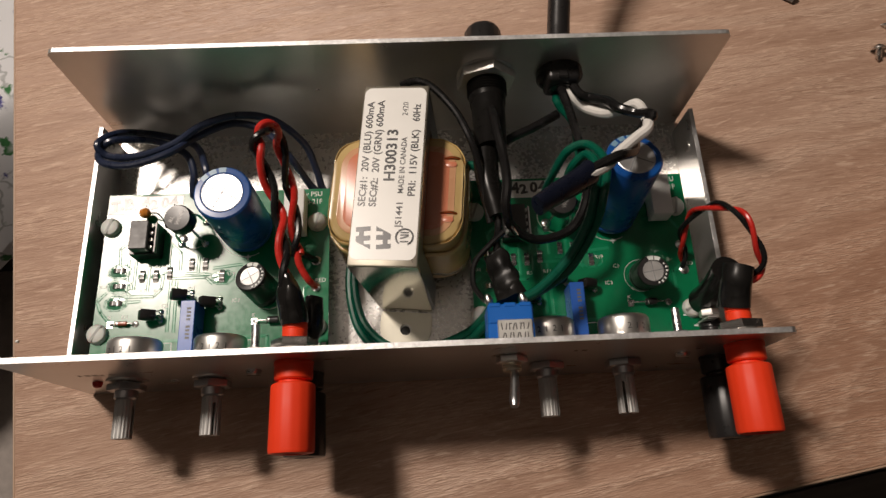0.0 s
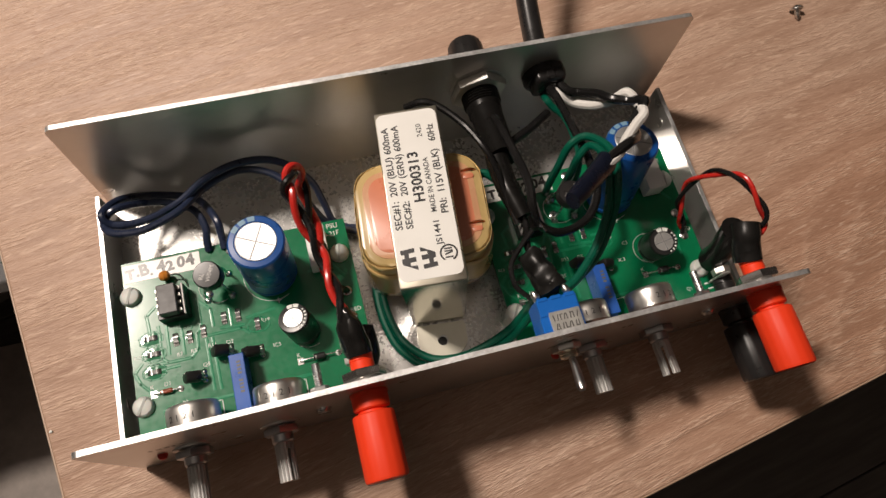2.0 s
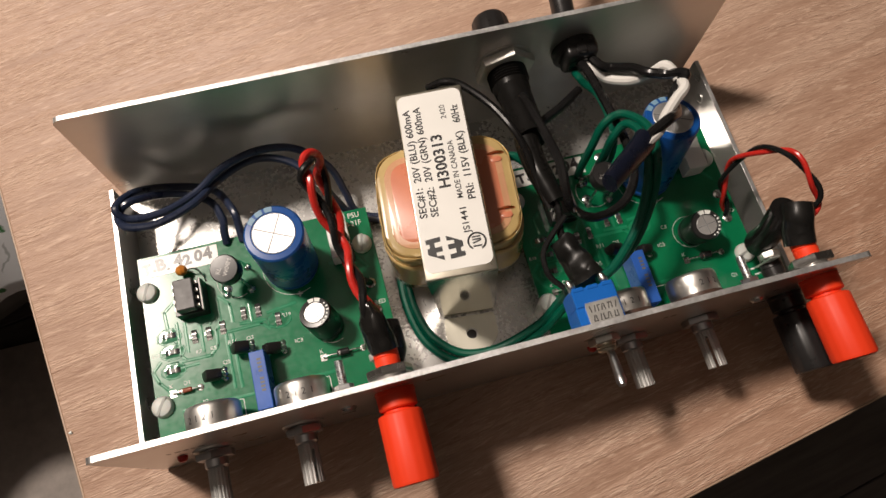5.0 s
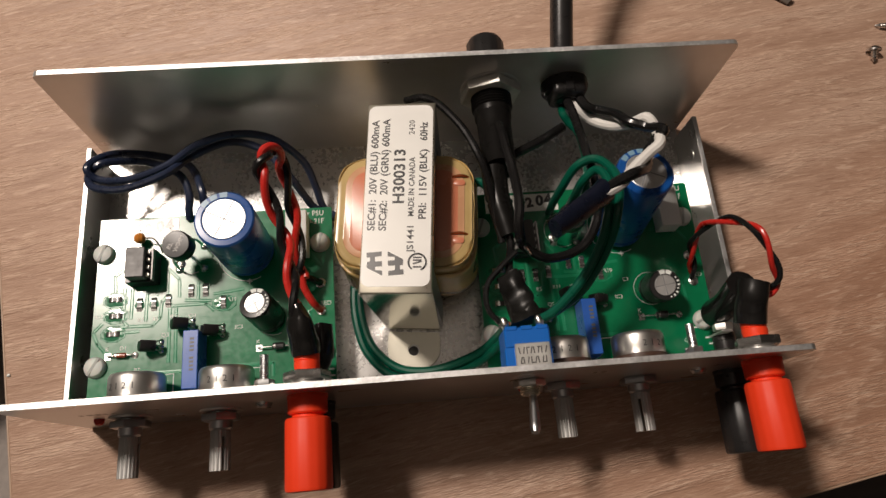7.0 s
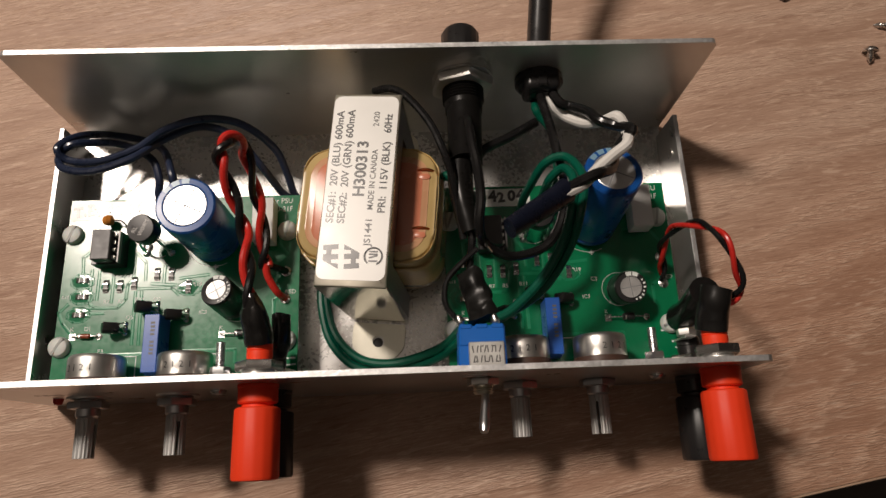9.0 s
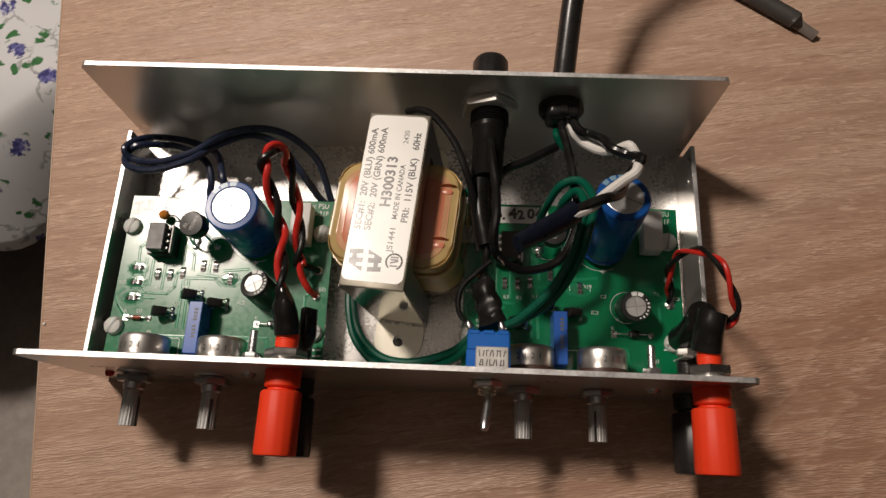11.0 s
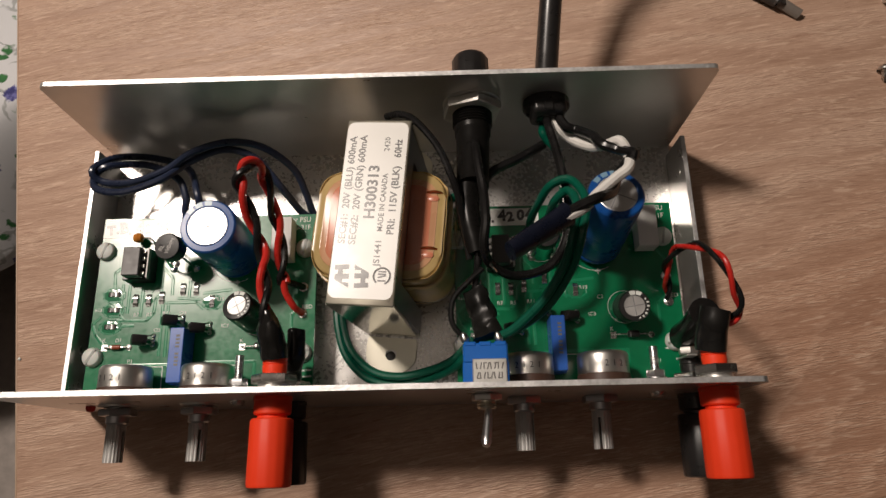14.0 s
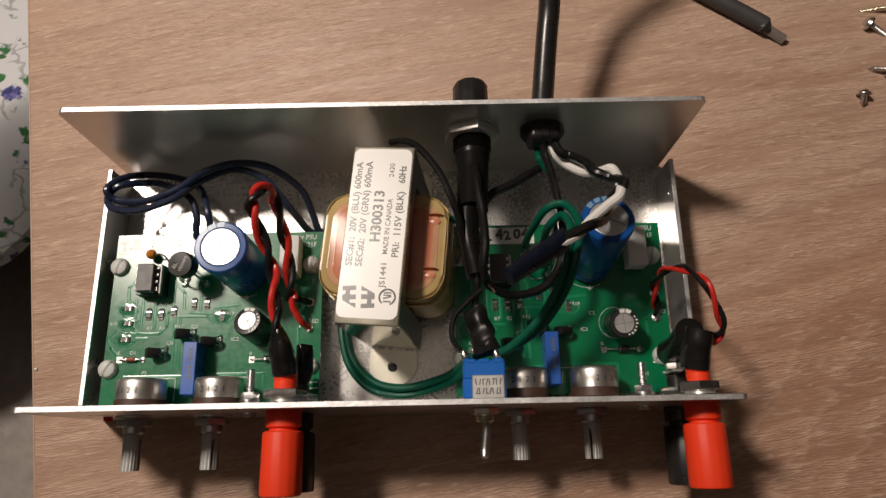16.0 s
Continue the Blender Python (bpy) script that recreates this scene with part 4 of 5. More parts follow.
ROTATED = Matrix.Translation((0, 1.65, 0)) @ at(0, 0, 0, 0, 0, SWING) @ at(0, 0, 0, 0, -6.4, 0) @ Matrix.Translation((0, -1.65, 0))


def tilted(bm):
    bm.transform(ROTATED)
    return bm


def grounded(bm):
    """Flat on the floor below, leaning with the strap above."""
    for v in bm.verts:
        v.co = (TILTED @ v.co).lerp(ROTATED @ v.co, min(1, max(0, (v.co.z - 0.3) / 4.6)))
    return bm


TOP = 5.22
SHINY = brushed("polished_zinc", (0.76, 0.73, 0.64), 0.1, (40, 40, 40), 0.03)
hw, ya, yb, s = 1.04, 2.36, 8.42, 0.12
bm = mesh()
box(bm, -hw, hw, ya, yb, TOP - s, TOP, 0.05, 2)
strap = part("strap", tilted(bm), STEEL, trafo, "bent zinc-plated strap")
for y, side in ((ya, 1), (yb, -1)):
    bm = mesh()
    prism(bm, [(-0.9, 0.16), (0.9, 0.16), (hw, TOP - 0.07), (-hw, TOP - 0.07)], -0.06, 0.06, at(0, y + 0.065 * side, 0) @ UPRIGHT)
    part("strap_leg", grounded(bm), SHINY, strap, "bright plated leg")
    m = at(0, y - 0.06 * side, 0.15, 0, 0, 0 if side > 0 else 180)
    rim, ring, k = [], [], 40
    for n in range(k):
        a = 2 * math.pi * n / k
        cx, cy = math.cos(a), math.sin(a)
        ring.append((0.2 * cx, -0.62 + 0.2 * cy))
        reach = min(0.9 / max(abs(cx), 1e-6), 0.62 / cy if cy > 1e-6 else 9)
        q = Vector((reach * cx, reach * cy)) if cy > -0.1 else Vector((0.9 * cx, 0.68 * cy))
        rim.append((q.x, -0.62 + q.y))
    bm = mesh()
    sets = [[bm.verts.new(m @ Vector((px, py, h))) for px, py in lp] for lp, h in ((rim, 0.12), (ring, 0.12), (ring, 0.0), (rim, 0.0), (rim, 0.12))]
    for ra, rb in zip(sets, sets[1:]):
        for n in range(k):
            bm.faces.new((ra[n], ra[(n + 1) % k], rb[(n + 1) % k], rb[n]))
    bmesh.ops.remove_doubles(bm, verts=bm.verts, dist=1e-5)
    part("foot", grounded(bm), PASSIVATED, strap, "rounded mounting foot with a hole")
for k in range(14):
    x = -0.93 + k * 0.143
    bm = mesh()
    box(bm, x - 0.066, x + 0.066, ya + 0.14, yb - 0.14, 4.16, TOP - 0.13)
    box(bm, x - 0.066, x + 0.066, ya + 0.14, ya + 0.95, 0.35, 4.16)
    box(bm, x - 0.066, x + 0.066, yb - 0.95, yb - 0.14, 0.35, 4.16)
    part("lamination", tilted(bm), DARKMETAL, trafo, smooth=0)
bm = prism(mesh(), rounded(-2.1, 2.12, 3.55, 7.15, 0.85), 0.45, 4.0, bevel=0.1)
coil = part("coil", tilted(bm), SHELLAC, trafo, "amber taped winding")
bm = prism(mesh(), rounded(-1.86, 1.88, 3.8, 6.9, 0.68), 3.97, 4.02, bevel=0.02)
part("clear_tape", tilted(bm), PEACH, coil, "peach layer under clear tape")
for x, y in ((1.75, 6.45), (1.72, 4.55)):
    part("wire_end", tilted(sweep(mesh(), along([(x - 0.25, y, 4.03), (x, y + 0.02, 4.1), (x + 0.22, y, 4.02), (x + 0.38, y - 0.03, 3.7)], 4), 0.035, 8)), COPPERWIRE, coil, "bare copper wire end under tape")
    part("tape_wrinkle", tilted(prism(mesh(), rounded(x - 0.2, x + 0.16, y - 0.3, y - 0.12, 0.08), 4.0, 4.045, bevel=0.015)), COPPER_TAPE, coil)
bm = prism(mesh(), rounded(-1.66, 1.68, 4.0, 6.7, 0.5), 4.0, 4.027, bevel=0.012)
part("winding", tilted(bm), COPPER_TAPE, coil, "copper-orange winding under clear tape")
bm = prism(mesh(), rounded(-2.2, 2.22, 3.45, 7.25, 0.9), 3.2, 3.26)
part("tape_edge", tilted(bm), SHELLAC, coil)
# outer turns of clear tape, not quite tight, with a ragged top edge
FILM = worn("clear_amber_film", (0.6, 0.42, 0.17), 0.14, scale=90, vary=0.25, bump=0.5, Coat_Weight=0.6, Coat_Roughness=0.08)
for turn, (low, high, grow, seed) in enumerate(((2.2, 3.93, 0.05, 3.0), (1.1, 3.35, 0.13, 11.0))):
    bm, rings = mesh(), []
    base = rounded(-2.1, 2.12, 3.55, 7.15, 0.85, k=10)
    fine = []
    for (ax, ay), (bx, by) in zip(base, base[1:] + base[:1]):
        cuts = max(1, int(math.hypot(bx - ax, by - ay) / 0.15))
        fine += [(ax + (bx - ax) * q / cuts, ay + (by - ay) * q / cuts) for q in range(cuts)]
    for level in range(7):
        f = level / 6
        ring = []
        for px, py in fine:
            rag = noise.noise((px * 1.9, py * 1.9, seed))
            out = grow + 0.07 * max(0.0, noise.noise((px * 0.8, py * 0.8, seed + 3 * f))) + 0.025 * noise.noise((px * 4, py * 4, seed + 6 * f))
            if px < 0 and py < 4.6:
                out += 0.1 * (1 - f)
            d = Vector((px, py - 5.35)).normalized()
            ring.append(bm.verts.new((px + d.x * out, py + d.y * out, low + (high - low + 0.12 * rag) * f)))
        rings.append(ring)
    for ra, rb in zip(rings, rings[1:]):
        for q in range(len(fine)):
            bm.faces.new((ra[q], ra[(q + 1) % len(fine)], rb[(q + 1) % len(fine)], rb[q]))
    film = part("tape_turn", tilted(bm), FILM, coil, "loose glossy turn of clear tape")
    film.modifiers.new("thickness", "SOLIDIFY").thickness = 0.00018
# printed label on the strap
bm = prism(mesh(), rounded(-1.0, 0.97, ya + 0.2, yb - 0.1, 0.24), TOP + 0.002, TOP + 0.012)
label_ob = part("label", tilted(bm), LABEL, trafo, "white printed transformer label")
zt = TOP + 0.017


def print_on_label(text, x, y0, y1, size, bold=0.0):
    """Lettering that runs towards the back of the label, from y0 to y1."""
    ob = letters(text, size, LABELINK, label_ob, ROTATED @ at(x, y0, zt, 0, 0, 90), bold=bold)
    xs = [v.co.x for v in ob.data.vertices]
    ob.data.transform(Matrix.Diagonal(((y1 - y0) * CM / (max(xs) - min(xs)), 1, 1, 1)) @ Matrix.Translation((-min(xs), 0, 0)))
    return ob


print_on_label("SEC#1:  20V (BLU) 600mA", -0.67, 4.24, 7.83, 0.215, 0.006)
print_on_label("SEC#2:  20V (GRN) 600mA", -0.34, 4.23, 7.87, 0.215, 0.006)
print_on_label("H300313", 0.155, 5.08, 6.82, 0.325, 0.012)
print_on_label("MADE IN CANADA", 0.455, 4.67, 6.56, 0.165, 0.003)
print_on_label("JS1441", 0.47, 3.55, 4.36, 0.185, 0.004)
print_on_label("PRI:  115V (BLK)", 0.81, 4.58, 6.81, 0.215, 0.006)
print_on_label("60Hz", 0.805, 7.11, 7.73, 0.215, 0.006)
print_on_label("2420", 0.415, 7.32, 7.8, 0.165, 0.0)
# maker's mark: two dark glyph-like shapes
bm = mesh()
shape = ((-42, 56), (33, 62), (34, 38), (1, 35), (2, 10), (36, 12), (38, -14), (4, -16), (5, -34), (39, -36), (41, -62), (-33, -24), (-38, -17), (-37, 8), (-23, 10), (-23, 32), (-40, 31))
for cx, sg in ((-0.62, 1), (-0.02, -1)):
    prism(bm, [(cx + sg * 0.0058 * px, 3.24 + sg * 0.0058 * py) for px, py in shape], zt - 0.002, zt + 0.001)
part("printed_mark", tilted(bm), LABELINK, label_ob, smooth=0)
bm = mesh()
trace_line(bm, [(0.6 + 0.25 * math.cos(radians(a)), 3.27 + 0.25 * math.sin(radians(a))) for a in range(-60, 240, 12)], 0.05, zt)
for y in (3.13, 3.23, 3.33, 3.41):
    trace_line(bm, [(0.5, y), (0.7, y + (0.06 if y == 3.23 else 0))], 0.045, zt)
part("approval_mark", tilted(bm), LABELINK, label_ob, smooth=0)

# ---------------------------------------------------------------- controls on the front panel
def binding_post(x, z, mat, name, label, terminal):
    p = thing(name, x, 0, z, 0, label, "binding post", "output terminals")
    f = at(0, -0.08, 0) @ FORWARD
    part("collar", lathe(mesh(), [(0.56, 0), (0.56, 0.1), (0.545, 0.12), (0.545, 0.48), (0.51, 0.52), (0.43, 0.54), (0.43, 0.64)], 32, f), mat, p)
    bm = lathe(mesh(), [(0.55, 0.62), (0.6, 0.65), (0.62, 0.7), (0.635, 2.42), (0.61, 2.5), (0.5, 2.53), (0.3, 2.53), (0.26, 2.2)], 96, f, 0.003, 16)
    part("cap", bm, mat, p, "ribbed screw cap")
    b = at(0, 0.08, 0) @ BACKWARD
    part("insulating_ring", lathe(mesh(), [(0.33, 0.46), (0.36, 0.62), (0.36, 0.74), (0.34, 0.76), (0.36, 0.78), (0.36, 0.88), (0.34, 0.9), (0.36, 0.92), (0.35, 1.0), (0.32, 1.04)], 28, b), mat, p)
    part("washer", lathe(mesh(), [(0.55, 0), (0.55, 0.08), (0.5, 0.1)], 28, b), CHROME, p)
    part("lock_washer", lathe(mesh(), [(0.46, 0.1), (0.46, 0.22)], 24, b), NUTMETAL, p)
    part("hex_nut", prism(mesh(), ngon(0.66, 6, 0.2), 0.2, 0.48, b, 0.05), POSTNUT, p)
    part("stud", lathe(mesh(), [(0.2, 0), (0.2, terminal)], 16, b), NICKEL, p)
    if mat is BLACK:
        part("terminal_nut", prism(mesh(), ngon(0.31, 6, 0.4), 1.02, 1.24, at(-0.22, 0, 0.52) @ b, 0.04), BRIGHTNUT, p, "bright terminal nut")
        part("solder_lug", box(mesh(), -0.36, -0.02, 1.02, 1.09, -0.25, 0.75, 0.02, 1), NUTMETAL, p)
    return p


for x in POST_X:
    binding_post(x, POST_Z[1], REDPLASTIC, "binding_post", "red plastic binding post with ribbed cap", 1.1)
    binding_post(x, POST_Z[0], BLACK, "binding_post", "black plastic binding post with ribbed cap", 1.42)

toggle = thing("toggle_switch", TOGGLE[0] + 0.15, 0.05, TOGGLE[1] + 0.06, 0, "blue miniature toggle switch with metal lever", "switch")
part("body", box(mesh(), -0.66, 0.66, 0.72, 1.3, -0.6, 0.6, 0.04, 1), BLUEBOX, toggle)
part("cradle", box(mesh(), -0.68, 0.68, 0.12, 0.75, -0.56, 0.56, 0.03, 1), BLUEBOX, toggle)
plate = part("metal_frame", box(mesh(), -0.4, 0.62, 0.1, 0.84, -0.62, 0.625, 0.03, 1), NUTMETAL, toggle, "stamped metal frame with rating marks")
bm = mesh()
for row, y in enumerate((0.26, 0.54)):
    for k in range(8):
        x = -0.27 + k * 0.105
        trace_line(bm, [(x, y), (x + (0.045, -0.02, 0.03, 0.0)[(k + row) % 4], y + 0.16)], 0.034, 0.622)
        if (k + row) % 3 == 0:
            trace_line(bm, [(x, y + 0.08 * (k % 3)), (x + 0.07, y + 0.08 * (k % 3))], 0.03, 0.6225)
part("rating_print", bm, STAMP, plate, smooth=0)
for x in (-0.6, 0.42):
    part("terminal", box(mesh(), x - 0.05, x + 0.05, 1.3, 1.52, 0.3, 0.52, 0.01, 1), ZINC, toggle)
    part("solder_joint", lathe(mesh(), [(0.1, -0.12), (0.14, 0.0), (0.1, 0.14), (0.04, 0.2)], 12, at(x, 1.45, 0.5, -70, 0, 20)), SOLDER, toggle)
for x in (-0.45, 0, 0.45):
    part("ridge", box(mesh(), x - 0.18, x + 0.18, 1.2, 1.34, -0.5, 0.62, 0.03, 1), BLUEBOX, toggle)
f = at(0, -0.08, 0) @ FORWARD
part("washer", lathe(mesh(), [(0.6, 0), (0.6, 0.05), (0.33, 0.07)], 28, f), NICKEL, toggle)
part("hex_nut", prism(mesh(), ngon(0.47, 6, 0.3), 0.07, 0.26, f, 0.03), NUTMETAL, toggle)
part("bushing", lathe(mesh(), [(0.3, -0.1), (0.3, 0.3), (0.27, 0.32), (0.3, 0.36), (0.27, 0.4), (0.3, 0.44), (0.25, 0.5), (0.2, 0.5)], 24, f), STEEL, toggle)
lever = along([(0.05, -0.45, 0.02), (0.02, -0.9, 0.2), (-0.08, -1.64, 0.5)], 6)
part("lever", sweep(mesh(), lever, 0.1, 16, [0.1 + 0.06 * k / (len(lever) - 1) for k in range(len(lever) - 1)] + [0.11]), ZINC, toggle, "bright plated lever")

for x in (-9.54, 3.22):
    led = thing("indicator_lamp", x, 0, 2.36, 0, "small unlit red indicator lamp in the front panel", "indicator lamp", "indicator lamps")
    part("lens", lathe(mesh(), [(0.15, -0.1), (0.15, 0.04), (0.14, 0.1), (0.1, 0.16), (0.03, 0.185)], 18, f), REDINK, led)
for x, z in STUDS:
    s_ = thing("panel_screw", x, 0, z, 0, "small steel screw and nut through the panel", "screw")
    part("head", lathe(mesh(), [(0.24, 0), (0.24, 0.05), (0.18, 0.13), (0.05, 0.15)], 20, f), NICKEL, s_)
    part("slot", box(mesh(), -0.2, 0.2, -0.235, -0.225, -0.03, 0.03), GREYINK, s_)
    prof = []
    for k in range(16):
        prof += [(0.135, 0.3 + 0.06 * k), (0.135, 0.32 + 0.06 * k), (0.105, 0.34 + 0.06 * k)]
    b = at(0, 0.08, 0) @ BACKWARD
    part("threaded_shank", lathe(mesh(), [(0.14, -0.2), (0.14, 0.29)] + prof, 14, b), ZINC, s_, smooth=12)
    part("hex_nut", prism(mesh(), ngon(0.3, 6, 0.1), 0.28, 0.5, b, 0.03), ZINC, s_)
    part("lock_washer", lathe(mesh(), [(0.33, 0.2), (0.33, 0.27)], 20, b), ZINC, s_)
    part("spacer", lathe(mesh(), [(0.27, 0.0), (0.27, 0.2)], 20, b), ZINC, s_)

# ---------------------------------------------------------------- fuse holder and cord
fuse = thing("fuse_holder", FUSE[0], D, FUSE[1], 0, "black panel fuse holder with hex nut", "fuse holder")
b = at(0, 0.08, 0) @ BACKWARD
part("cap", lathe(mesh(), [(0.76, 0), (0.76, 0.18), (0.64, 0.22), (0.64, 1.5), (0.56, 1.66), (0.4, 1.7)], 36, b, 0.02, 20), BLACK, fuse)
f2 = at(0, -0.08, 0) @ FORWARD
part("washer", lathe(mesh(), [(1.0, 0), (1.0, 0.03), (0.97, 0.05)], 36, f2), NUTMETAL, fuse)
part("hex_nut", prism(mesh(), ngon(1.04, 6, 0.36), 0.05, 0.4, f2, 0.08), BRIGHTNUT, fuse, "bright hex nut")
prof = [(0.68, 0.1), (0.68, 0.4)]
for k in range(5):
    prof += [(0.68, 0.42 + 0.1 * k), (0.62, 0.47 + 0.1 * k)]
part("barrel", lathe(mesh(), prof + [(0.62, 0.95), (0.6, 1.2)], 32, f2), DEADBLACK, fuse)
line = along([(0, -1.05, 0.03), (-0.02, -1.8, 0.16), (-0.05, -2.6, 0.36), (-0.08, -3.35, 0.58)], 8)
bm = sweep(mesh(), line, 0.55, 28, [0.57 - 0.002 * k for k in range(len(line))])
part("boot", bm, DEADBLACK, fuse, "shrunk black rubber boot")
part("solder_tag", box(mesh(), -0.2, 0.04, -3.6, -3.1, 0.6, 0.66, 0.01, 1), SOLDER, fuse)

bush = thing("strain_relief", CORD[0], D, CORD[1], 0, "black plastic cord strain relief bushing", "cord grommet")
part("flange", lathe(mesh(), [(0.78, 0), (0.78, 0.18), (0.6, 0.28)], 32, b), BLACK, bush)
bm = box(mesh(), -0.55, 0.62, -0.75, 0.1, -0.5, 0.66, 0.2, 3)
part("clamp", bm, BLACK, bush)
part("collar", lathe(mesh(), [(0.8, 0), (0.8, 0.22), (0.7, 0.34)], 30, f2), BLACK, bush)
part("latch", box(mesh(), -0.16, 0.16, -0.7, -0.2, 0.6, 0.72, 0.04, 1), BLACK, bush)
cord_line = along([(5.58, 8.95, 3.82), (5.62, 10.2, 3.8), (5.75, 11.5, 3.85), (5.93, 13.2, 4.1), (6.06, 14.5, 4.5), (6.0, 16.2, 5.5), (6.05, 17.6, 6.4), (6.6, 18.7, 7.0), (7.8, 19.6, 7.0), (10, 21, 6.2), (14, 23, 3.5), (19, 25.5, 0.7), (26, 27, 0.42)], 8)
tagged(part("power_cord", sweep(mesh(), cord_line, 0.4, 20), BLACK), "black round mains cord trailing over the table", "power cord")
# ---------------------------------------------------------------- wiring
def wire(name, points, r, mat, label, group="", steps=6):
    return tagged(part(name, wire_mesh(points, r, steps), mat), label, "wire", group)


wire("transformer_lead", [(-1.9, 6.6, 0.4), (-2.5, 6.75, 0.42), (-2.95, 7.05, 0.56), (-3.14, 7.63, 1.04), (-3.48, 8.34, 1.8), (-4.42, 8.83, 2.67), (-5.66, 9.01, 2.77), (-6.93, 8.71, 2.66), (-7.96, 8.16, 2.38),
     (-9.07, 7.7, 2.46), (-10.17, 7.78, 2.38), (-10.47, 8.16, 2.6), (-9.95, 8.84, 2.1), (-8.9, 9.2, 1.2), (-7.6, 8.7, 1.3), (-6.95, 7.5, 1.85), (-6.9, 6.95, 1.6), (-6.88, 6.5, 1.42)],
     0.135, NAVY, "glossy dark navy insulated lead in a loop", "transformer leads")
wire("transformer_lead", [(-2.1, 6.4, 0.6), (-2.75, 6.65, 0.75), (-3.25, 6.9, 1.08), (-3.51, 7.16, 1.52), (-3.92, 7.62, 2.25), (-4.72, 8.5, 2.5), (-5.91, 8.94, 2.36), (-7.2, 8.58, 2.15), (-7.98, 7.75, 2.55),
     (-9.2, 7.26, 2.64), (-10.22, 7.42, 2.58), (-10.5, 8.0, 2.35), (-10.0, 8.35, 2.45), (-8.9, 8.66, 1.75), (-7.7, 8.05, 1.9), (-7.35, 7.3, 1.85), (-7.4, 6.85, 1.65), (-7.42, 6.55, 1.42)],
     0.135, NAVY, "glossy dark navy insulated lead in a loop", "transformer leads")

# output pair of the first board: twisted red and black
pair = [(-3.5, 3.9, 2.3), (-3.55, 4.4, 2.5), (-3.55, 5.4, 2.9), (-3.65, 6.1, 3.5), (-3.72, 6.8, 4.4), (-3.72, 6.95, 5.2), (-3.9, 6.75, 5.75), (-4.12, 6.35, 5.75),
        (-4.08, 5.9, 5.5), (-3.82, 5.05, 4.95), (-3.6, 4.3, 4.7), (-3.45, 3.4, 4.85), (-3.35, 2.5, 4.9), (-3.2, 1.7, 4.75)]
for k, (nm, mat, lb) in enumerate((("output_wire", REDWIRE, "red insulated wire twisted with a black one"), ("output_wire", BLACKWIRE, "black insulated wire twisted with a red one"))):
    tagged(part(nm, twisted(pair, 0.118, 5.0, 0.5 * k + 0.1), mat), lb, "wire", "output wires")
pair2 = [(9.7, 3.3, 1.45), (9.6, 3.7, 1.9), (9.42, 4.12, 2.6), (9.5, 4.4, 3.5), (9.75, 4.15, 4.7), (10.05, 3.5, 5.5), (10.42, 2.65, 5.3), (10.62, 2.1, 4.95), (10.4, 1.8, 4.6), (10.0, 1.7, 4.4)]
for k, (mat, lb) in enumerate(((REDWIRE, "red insulated wire twisted with a black one"), (BLACKWIRE, "black insulated wire twisted with a red one"))):
    tagged(part("output_wire", twisted(pair2, 0.082, 3.6, 0.5 * k), mat), lb, "wire", "output wires")


wire("output_wire", [(-3.03, 3.04, 1.42), (-3.2, 3.15, 1.9), (-3.45, 3.6, 2.2), (-3.5, 4.0, 2.35)], 0.118, REDWIRE, "red insulated wire end soldered to the board", "output wires")
wire("output_wire", [(-3.02, 3.97, 1.42), (-3.2, 3.95, 1.9), (-3.45, 4.0, 2.2), (-3.5, 4.15, 2.4)], 0.118, BLACKWIRE, "black insulated wire end soldered to the board", "output wires")


def sleeve(points, r, label, r_end=None, flat=0.85, mat=SHRINK, crumple=0.02, neck=0.0):
    """Shrunk tubing; it keeps its width up to the neck and narrows from there on."""
    line = along(points, 6)
    radii = [r + ((r_end or r) - r) * max(0.0, k / (len(line) - 1) - neck) / (1 - neck) for k in range(len(line))]
    bm = sweep(mesh(), line, r, 20, radii, flat)
    for v in bm.verts:
        v.co += crumple * Vector((noise.noise(v.co * 2.2), noise.noise(v.co * 2.2 + Vector((9, 0, 0))), noise.noise(v.co * 2.2 + Vector((0, 9, 0)))))
    return tagged(part("heat_shrink_sleeve", bm, mat), label, "heat shrink", "heat shrink sleeves")


sleeve([(-3.12, 1.06, 4.4), (-3.15, 1.4, 4.52), (-3.23, 1.95, 4.73), (-3.34, 2.38, 4.85)], 0.46, "glossy black heat-shrink over a post terminal", 0.23, crumple=0.09, neck=0.5)
sleeve([(-3.02, 0.95, 2.65), (-2.8, 1.05, 3.2), (-2.74, 1.5, 3.38), (-2.74, 2.06, 3.33)], 0.32, "glossy black heat-shrink over a post terminal", 0.31, crumple=0.05)
sleeve([(9.82, 1.0, 4.38), (9.84, 1.35, 4.5), (9.85, 1.75, 4.75), (9.95, 2.15, 4.85)], 0.47, "glossy black heat-shrink over a post terminal", 0.46)
sleeve([(9.72, 1.78, 2.5), (9.72, 1.8, 3.2), (9.72, 1.95, 3.9), (9.74, 2.15, 4.55)], 0.5, "glossy black heat-shrink over a post terminal", 0.5)

